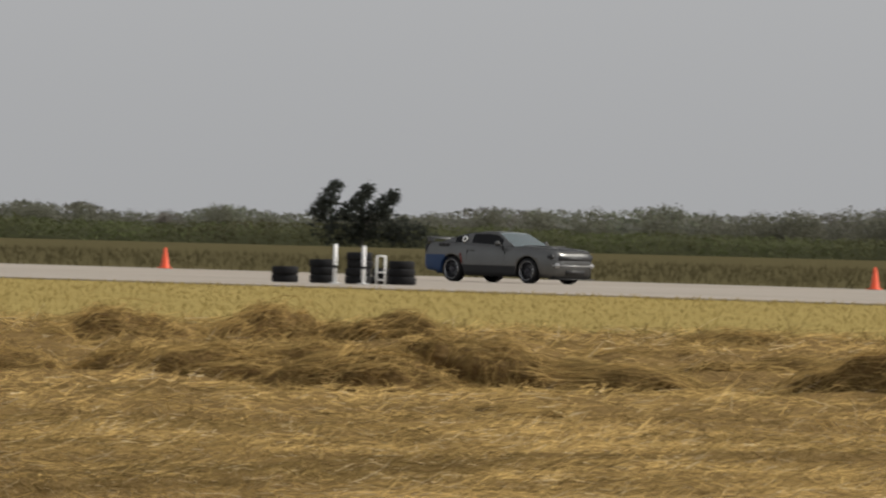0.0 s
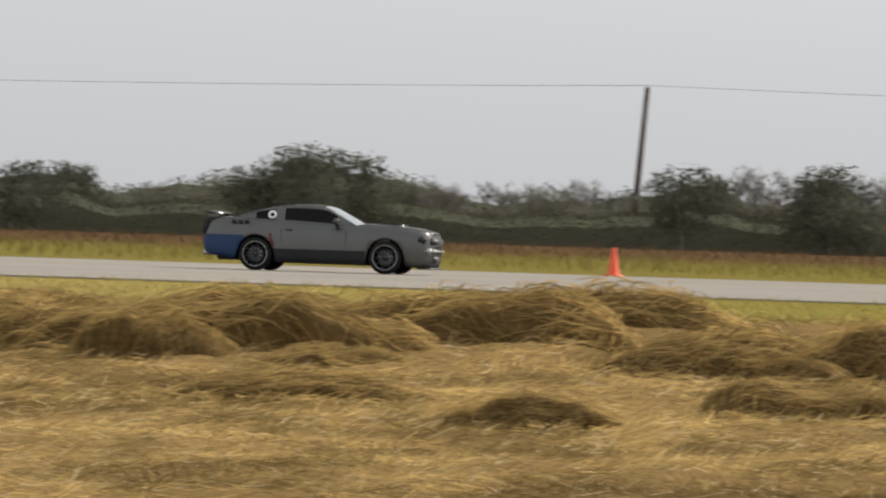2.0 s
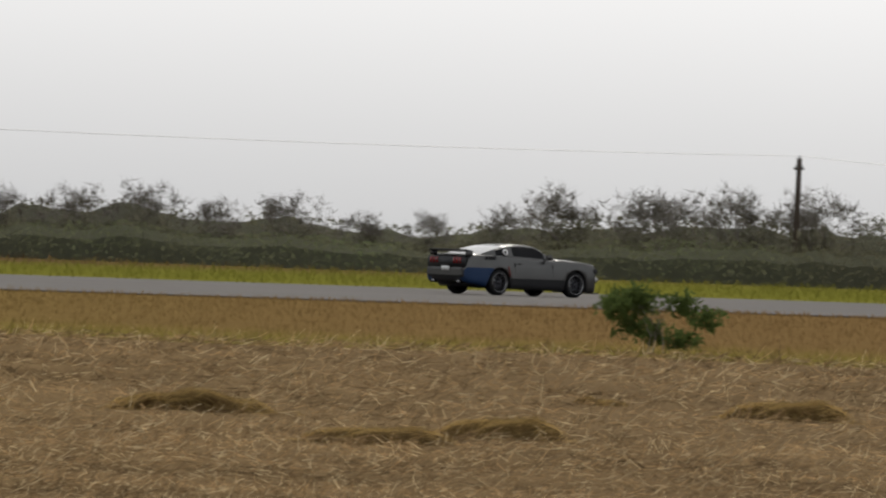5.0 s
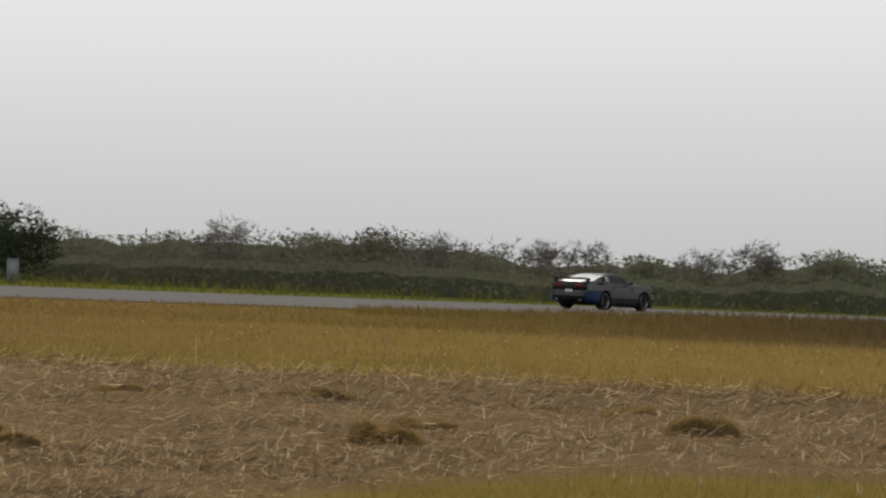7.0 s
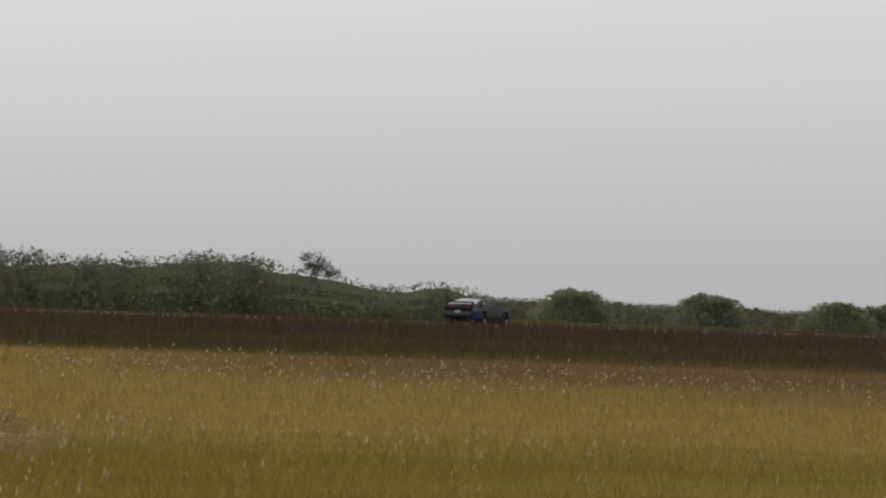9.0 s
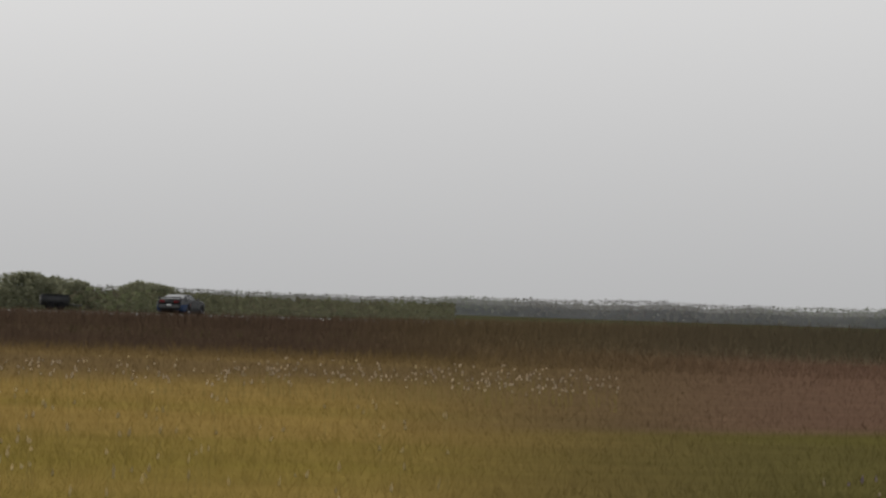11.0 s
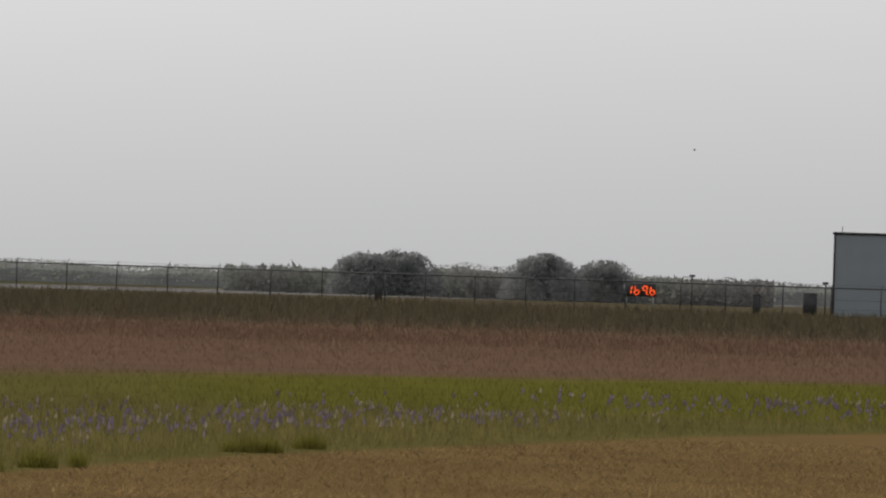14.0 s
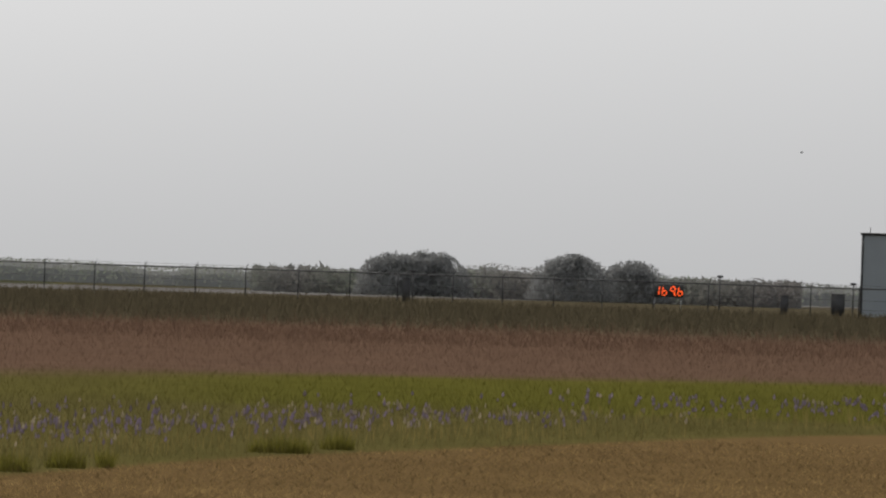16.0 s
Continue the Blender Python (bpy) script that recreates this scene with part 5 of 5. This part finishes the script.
def white_rack():
    root = thing("tube_rack", "white tubular rack beside the tyre stacks", "rack")
    for x in (-0.14, 0.06):
        bm = bmesh.new()
        top = 0.7
        add_tube(bm, (x, 0, 0), (x, 0, top), 0.025, None, 8)
        part("upright", bm, M_WHITE, root)
    for z, x0, x1 in ((0.69, -0.14, 0.06), (0.3, -0.14, 0.06), (0.12, -0.14, 0.06)):
        bm = bmesh.new()
        add_tube(bm, (x0, 0, z), (x1, 0, z), 0.02, None, 8)
        part("rail", bm, M_WHITE, root)
    root.matrix_basis = at(-42.17, 228.5)


white_rack()

SEGMENTS = {"1": "bc", "6": "cdefg", "9": "abcfg", "8": "abcdefg"}


def segment_bar(bm, which, x, z, w, h, t, y, slant):
    """One bar of a seven-segment figure at x, z with width w and height h."""
    spots = {"a": (0, h, 1), "d": (0, 0, 1), "g": (0, h / 2, 1), "f": (-w / 2, h * 0.75, 0), "b": (w / 2, h * 0.75, 0), "e": (-w / 2, h * 0.25, 0), "c": (w / 2, h * 0.25, 0)}
    cx, cz, flat = spots[which]
    hx, hz = (w / 2 - t * 0.6, t / 2) if flat else (t / 2, h / 4 - t * 0.55)
    m = Matrix(((1, 0, slant, 0), (0, 1, 0, 0), (0, 0, 1, 0), (0, 0, 0, 1)))
    add_box(bm, (cx - hx, y - 0.012, cz - hz), (cx + hx, y + 0.012, cz + hz), 0.0, Matrix.Translation((x, 0, z)) @ m)


def display_board(figures, lit, root, z0, wide, high, mats):
    """Four figures in a dark case that faces the viewer's place (its -y side)."""
    bm = bmesh.new()
    add_box(bm, (-wide / 2, -0.02, z0), (wide / 2, 0.2, z0 + high), 0.012)
    part("case", bm, M_BOARD, root, "dark display case")
    pitch = wide / 4
    for k, f in enumerate(figures):
        x = -wide / 2 + pitch * (k + 0.5)
        if not lit:
            bm = bmesh.new()
            add_box(bm, (x - pitch * 0.44, -0.034, z0 + high * 0.05), (x + pitch * 0.44, -0.022, z0 + high * 0.95), 0.0)
            part("panel", bm, mats[k], root)
        for s in SEGMENTS[f]:
            bm = bmesh.new()
            segment_bar(bm, s, x, z0 + high * (0.16 if lit else 0.12), pitch * (0.56 if lit else 0.58), high * (0.66 if lit else 0.76), high * (0.08 if lit else 0.075), -0.05, 0.16)
            part("segment", bm, M_DIGIT if lit else M_SEGMENT, root)
    return root


def dark_display():
    root = thing("speed_display", "unlit dark speed display board on slanting steel legs", "display board")
    display_board("8888", False, root, 1.0, 2.24, 0.80, (M_BOARD, M_DARK, M_BOARD, M_DULLRED))
    for x, y, mat, dx in ((-1.18, -0.45, M_STEEL, -0.42), (-0.95, 0.6, M_YELLOW, 0.05), (1.0, 0.6, M_STEEL, -0.38), (1.18, -0.45, M_STEEL, 0.16)):
        bm = bmesh.new()
        add_tube(bm, (x, y * 0.25 - 0.1, 1.78 if mat is not M_YELLOW else 1.02), (x + dx, y, 0.1), 0.022, None, 8)
        leg = part("leg", bm, mat, root, "slanting tubular leg")
        bm = bmesh.new()
        add_tube(bm, (x + dx, y, 0.0), (x + dx, y, 0.16), 0.04, 0.03, 10)
        part("foot", bm, M_BLACK, leg)
    bm = bmesh.new()
    add_box(bm, (-1.3, -0.08, 0.955), (1.3, 0.26, 0.995), 0.01)
    part("shelf", bm, M_STEEL, root, "bright metal shelf")
    bm = bmesh.new()
    add_tube(bm, (0.80, 0.1, 1.8), (0.80, 0.1, 2.38), 0.012, 0.008, 6)
    part("antenna", bm, M_STEEL, root)
    bm = bmesh.new()
    add_box(bm, (0.70, 0.0, 1.8), (0.98, 0.2, 1.85), 0.015)
    part("radio_box", bm, M_BLACK, root)
    root.matrix_basis = at(-4.66, 101.0, 0.0, -6)


dark_display()


def lit_display():
    root = thing("speed_display", "speed display board with glowing orange figures on legs", "display board")
    display_board("1696", True, root, 0.92, 2.1, 0.86, ())
    bm = bmesh.new()
    add_box(bm, (0.44, -0.06, 1.05), (0.52, -0.03, 1.13))
    part("decimal_point", bm, M_DIGIT, root)
    for x in (-0.9, 0.9):
        bm = bmesh.new()
        add_tube(bm, (x, 0.1, 0.95), (x, 0.1, 0.0), 0.03, None, 8)
        part("leg", bm, M_STEEL, root)
    root.matrix_basis = at(81.5, 640.0, 0.0, 4)


lit_display()


# ---- power line ----
def utility_pole(az, d, high, lean, arms):
    root = thing("utility_pole", "dark wooden utility pole with crossarms" if arms else "tall dark wooden utility pole", "utility pole", "poles of the power line")
    bm = bmesh.new()
    add_tube(bm, (0, 0, -0.3), (0, 0, high), 0.17, 0.12, 10)
    part("shaft", bm, M_POLE, root)
    for z, w in arms:
        bm = bmesh.new()
        add_box(bm, (-w / 2, -0.12, high - z - 0.05), (w / 2, -0.02, high - z + 0.05), 0.01)
        arm = part("crossarm", bm, M_POLE, root)
        for x in (-w / 2 + 0.08, w / 2 - 0.08):
            bm = bmesh.new()
            add_tube(bm, (x, -0.07, high - z + 0.04), (x, -0.07, high - z + 0.17), 0.04, 0.03, 8)
            part("insulator", bm, M_STEEL, arm)
    bm = bmesh.new()
    add_tube(bm, (0, 0, high), (0, 0, high + 0.16), 0.05, 0.03, 8)
    part("top_insulator", bm, M_STEEL, root)
    root.matrix_basis = at(az - math.degrees(high * math.sin(radians(lean)) / d), d) @ pose(0, 0, 0, 0, lean, 0)
    return root.matrix_basis @ Vector((0, 0, high + 0.1))


def power_line():
    two, four = ((0.45, 0.9), (1.6, 1.1)), ((0.5, 0.8), (1.2, 0.7), (1.7, 0.9))
    stops = [utility_pole(-38.38, 455, 6.6, 2, two), utility_pole(-30.93, 455, 7.3, 4.5, two), utility_pole(-28.65, 455, 6.9, 2.5, two), utility_pole(-18.94, 455, 7.1, 3.2, ()),
             utility_pole(-8.40, 455, 7.7, 4.2, ()), utility_pole(2.55, 455, 8.4, 5.0, ((0.9, 0.6),)), utility_pole(12.86, 455, 8.2, 3.6, ()), utility_pole(23.0, 455, 7.6, 1, ()), utility_pole(33.0, 455, 6.9, 0, ()),
             utility_pole(42.65, 455, 6.1, 0.5, ((0.5, 0.5),)), utility_pole(47.35, 455, 5.6, 0.4, four)]
    utility_pole(-38.88, 560, 5.4, 1.5, ((0.6, 0.9),))
    utility_pole(-34.00, 455, 4.4, 1.5, ())
    utility_pole(-35.12, 560, 3.0, 1.0, ())
    utility_pole(-28.08, 455, 3.6, 0, ((0.2, 0.3),))
    for a, b in zip(stops, stops[1:]):
        bm = bmesh.new()
        rings = []
        for k in range(17):
            u = k / 16
            p = a.lerp(b, u) + Vector((0, 0, -0.55 * 4 * u * (1 - u)))
            rings.append([bm.verts.new(p + Vector(o) * 0.016) for o in ((0, 0, 1), (0.7, 0.7, -0.5), (-0.7, -0.7, -0.5))])
        for A, B in zip(rings, rings[1:]):
            for i in range(3):
                bm.faces.new((A[i], A[(i + 1) % 3], B[(i + 1) % 3], B[i]))
        tagged(part("power_cable", bm, M_WIRE), "thin sagging overhead power cable", "cable", "cables of the power line")


power_line()


# ---- fence, building and small things at the far end ----
def field_fence():
    root = thing("chain_fence", "steel post fence with rails and barbed wire", "fence")
    a, b = Vector((math.sin(radians(76.2)) * 606, math.cos(radians(76.2)) * 606, 0)), Vector((math.sin(radians(85.5)) * 612, math.cos(radians(85.5)) * 612, 0))
    n = int((b - a).length / 3.25)
    way = (b - a).normalized()
    rnd = random.Random(3)
    for k in range(n + 1):
        p = a + way * (3.25 * k + rnd.uniform(-0.25, 0.25))
        bm = bmesh.new()
        tilt = rnd.uniform(-0.05, 0.05)
        add_tube(bm, p, p + Vector((tilt, tilt, 1.92)), 0.045, None, 6)
        add_tube(bm, p + Vector((tilt, tilt, 1.9)), p + way * 0.16 + Vector((0, 0, 2.2)), 0.03, 0.02, 5)
        part("post", bm, M_DARK, root)
    for z, r in ((1.86, 0.05), (1.1, 0.012), (0.5, 0.012), (2.05, 0.008)):
        bm = bmesh.new()
        add_tube(bm, a + Vector((0, 0, z)), b + Vector((0, 0, z)), r, None, 5)
        part("rail", bm, M_DARK, root)


field_fence()


def metal_building():
    root = thing("metal_building", "grey corrugated metal building with a flat roofline", "building")
    wide, deep, high = 26.0, 14.0, 5.5
    bm = bmesh.new()
    n = 130
    cols = []
    for k in range(n + 1):
        for edge in (0, 1):
            lift = 0.0 if (k + edge) % 2 else 0.03
            cols.append([bm.verts.new((wide * k / n, -lift, z)) for z in (0.0, high)])
    for A, B in zip(cols, cols[1:]):
        bm.faces.new((A[0], B[0], B[1], A[1]))
    back = [bm.verts.new((x, 0.3, z)) for x, z in ((0.0, 0.0), (wide, 0.0), (wide, high), (0.0, high))]
    bm.faces.new(back[::-1])
    bm.faces.new((back[0], cols[0][0], cols[0][1], back[3]))
    bm.faces.new((cols[-1][0], back[1], back[2], cols[-1][1]))
    part("front_wall", bm, M_CLAD, root, "ribbed metal cladding", False)
    bm = bmesh.new()
    add_box(bm, (0.0, 0.3, 0.0), (0.3, deep, high), 0.0)
    part("side_wall", bm, M_CLAD, root)
    bm = bmesh.new()
    add_box(bm, (-0.12, -0.14, high), (wide + 0.1, deep, high + 0.16), 0.02)
    part("roof", bm, M_DARK, root, "dark roof edge")
    bm = bmesh.new()
    add_box(bm, (-0.04, -0.06, 0.0), (0.10, -0.036, high), 0.0)
    part("corner_trim", bm, M_DARK, root)
    bm = bmesh.new()
    add_tube(bm, (0.5, 0.4, high), (0.5, 0.4, high + 0.55), 0.03, 0.02, 6)
    part("vent_pipe", bm, M_DARK, root)
    root.matrix_basis = at(82.655, 640.0, 0, -2)


metal_building()


def lamp_post(az, d, high):
    root = thing("lamp_post", "slim dark post with a small box lamp on top", "lamp post", "posts by the far fence")
    bm = bmesh.new()
    add_tube(bm, (0, 0, 0), (0, 0, high), 0.05, 0.045, 8)
    part("pole", bm, M_DARK, root)
    bm = bmesh.new()
    add_box(bm, (-0.2, -0.1, high), (0.2, 0.1, high + 0.16), 0.03)
    part("lamp_head", bm, M_DARK, root)
    root.matrix_basis = at(az, d)


lamp_post(81.81, 625, 2.3)
lamp_post(82.61, 632, 2.1)
lamp_post(79.97, 615, 2.0)


def crate(az, d, lo, size, label, mat, top, name="equipment_box"):
    root = thing(name, label, "box")
    bm = bmesh.new()
    add_box(bm, (-size[0] / 2, -size[1] / 2, lo), (size[0] / 2, size[1] / 2, size[2]), min(size) * 0.06)
    part("body", bm, mat, root)
    bm = bmesh.new()
    add_box(bm, (-size[0] / 2 - 0.02, -size[1] / 2 - 0.02, size[2]), (size[0] / 2 + 0.02, size[1] / 2 + 0.02, size[2] + 0.04), 0.01)
    part("lid", bm, top, root)
    root.matrix_basis = at(az, d)


crate(82.20, 618, 0, (0.5, 0.5, 1.25), "dark box cabinet standing by the fence", M_DARK, M_DARK)
crate(82.52, 626, 0, (0.9, 0.6, 1.45), "dark equipment cabinet beside the metal building", M_DARK, M_DARK)
crate(79.93, 618, 0, (0.5, 0.4, 1.6), "slim dark equipment cabinet by the fence", M_DARK, M_DARK)
crate(52.77, 430, 0, (1.0, 0.5, 0.72), "dark low box with a white lid in the grass", M_DARK, M_WHITE)
crate(53.93, 395, 0, (0.5, 0.5, 1.0), "pale upright tank under the oak", M_CLAD, M_CLAD)


def box_trailer(az, d, size, label, mat):
    """A low trailer: body, roof rim, two wheels and a drawbar."""
    root = thing("trailer", label, "trailer")
    w, dp, h = size
    bm = bmesh.new()
    add_box(bm, (-w / 2, -dp / 2, 0.32), (w / 2, dp / 2, h), 0.06)
    body = part("body", bm, mat, root)
    bm = bmesh.new()
    add_box(bm, (-w / 2 - 0.03, -dp / 2 - 0.03, h), (w / 2 + 0.03, dp / 2 + 0.03, h + 0.05), 0.015)
    part("roof_rim", bm, mat, root)
    for x in (-0.35, 0.4):
        for s in (-1, 1):
            bm = bmesh.new()
            add_lathe(bm, [(0.0, -0.09), (0.28, -0.09), (0.3, -0.05), (0.3, 0.05), (0.28, 0.09), (0.0, 0.09)], 18)
            wh = part("wheel", bm, M_RUBBER, root)
            wh.matrix_basis = pose(x, s * (dp / 2 - 0.05), 0.3)
    bm = bmesh.new()
    add_tube(bm, (w / 2, 0, 0.4), (w / 2 + 0.9, 0, 0.36), 0.05, None, 8)
    part("drawbar", bm, M_DARK, root)
    root.matrix_basis = at(az, d, 0, 3)


box_trailer(51.92, 428, (3.35, 1.8, 1.2), "low pale grey box trailer in the far grass", M_WHITE)
box_trailer(69.54, 640, (2.4, 1.6, 1.0), "dark low trailer out on the plain", M_DARK)
box_trailer(70.60, 660, (2.0, 1.6, 1.05), "dark low trailer out on the plain", M_DARK)


def field_bush(az, d, high, wide, label, seed, tint):
    root = thing("bush", label, "bush", "bushes in the field")
    rnd = random.Random(seed)
    bm, ends = branch_mesh(seed, 0.95 * high, 0.7, 3, 4, 0.012, True)
    part("stems", bm, M_BARK, root, "", False)
    lumps = [(rnd.uniform(-.5, .5) * wide, rnd.uniform(-.4, .4) * wide, rnd.uniform(0.1, 0.78) * high, wide * 0.2, wide * 0.2, high * 0.17) for _ in range(9)]
    crown = new("leaves", leaf_mesh("leaves", lumps, 2600, 0.05, seed, tint, 0.35))
    crown.parent = root
    root.matrix_basis = at(az, d)


field_bush(41.83, 118, 0.95, 1.25, "green leafy shrub standing in the dry field", 91, (0.08, 0.11, 0.035))


def grass_clump(az, d, wide, deep, n, tint, label, high=1.0):
    """A dense clump of long grass with a dark foot."""
    g = np.random.default_rng(int(az * 100))
    a, rad = g.uniform(0, 6.283, n), np.sqrt(g.uniform(0, 1, n))
    u, v = wide * rad * np.cos(a), deep * rad * np.sin(a)
    b = radians(az)
    x, y = d * math.sin(b) + u * math.cos(b) + v * math.sin(b), d * math.cos(b) - u * math.sin(b) + v * math.cos(b)
    tint = np.array(tint) * g.uniform(0.6, 1.2, n)[:, None]
    blades("grass_clump", label, x, y, np.full(n, d), high * g.uniform(0.12, 0.30, n) * (1.1 - 0.4 * rad), tint, 0.3, 0.010)


grass_clump(61.70, 76, 0.55, 0.4, 3500, (0.085, 0.098, 0.018), "dense dark green clump of long grass")
for az, d, wide in ((78.16, 59.5, 0.06), (77.92, 59.0, 0.13), (79.2, 66.5, 0.22), (79.55, 68.5, 0.12), (77.6, 57.5, 0.12)):
    grass_clump(az, d, wide, 0.15, int(2600 * wide), (0.125, 0.115, 0.024), "bright yellow-green clump of long grass at the mown edge", 0.55)


def build_bird():
    bird = thing("bird", "small dark bird gliding in the far sky", "bird")
    bm = bmesh.new()
    bmesh.ops.create_uvsphere(bm, u_segments=10, v_segments=8, radius=1.0)
    for v in bm.verts:
        v.co = Vector((v.co.x * 0.06, v.co.y * 0.02, v.co.z * 0.02))
    part("body", bm, M_BLACK, bird)
    for s in (-1, 1):
        bm = bmesh.new()
        add_box(bm, (-0.025, 0.0, -0.004), (0.025, 0.11, 0.004), 0.004, Matrix.Rotation(radians(35), 4, "X") if s > 0 else Matrix.Rotation(radians(180 - 35), 4, "X"))
        part("wing", bm, M_BLACK, bird)
    return bird


bird = build_bird()


def sky_spot(az, el, d):
    return pose(d * math.sin(radians(az)), d * math.cos(radians(az)), 1.2 + d * math.tan(radians(el)), 0, 0, -az)


def motions():
    """The car's run along the runway; it brakes past the end. The wheels roll with it."""
    speed = 67.55
    rows = []
    for k in range(33):
        t = k * 0.5
        d = speed * (t - 2.52) if t <= 10.6 else speed * 8.08 + speed * (t - 10.6) - 4.6 * (t - 10.6) ** 2
        rows.append((t, pose(d, CAR_Y, 0.0)))
    walk(sports_car, rows)
    for wheel in car_wheels:
        hub = wheel.matrix_basis.translation.copy()
        walk(wheel, [(k * 0.16, pose(hub.x, hub.y, hub.z, 0, 80.0 * k, 0)) for k in range(101)])
    # the bird glides down into the open sky and on
    walk(bird, [(0.0, sky_spot(98.0, 3.0, 420)), (13.0, sky_spot(84.5, 1.3, 420)), (13.5, sky_spot(83.4, 1.0, 420)), (14.0, sky_spot(81.80, 0.862, 420)), (14.5, sky_spot(81.858, 0.878, 420)), (14.8, sky_spot(81.94, 0.855, 420)),
                (15.2, sky_spot(82.045, 0.86, 420)), (15.6, sky_spot(82.155, 0.86, 420)), (16.0, sky_spot(82.274, 0.866, 420))])


motions()
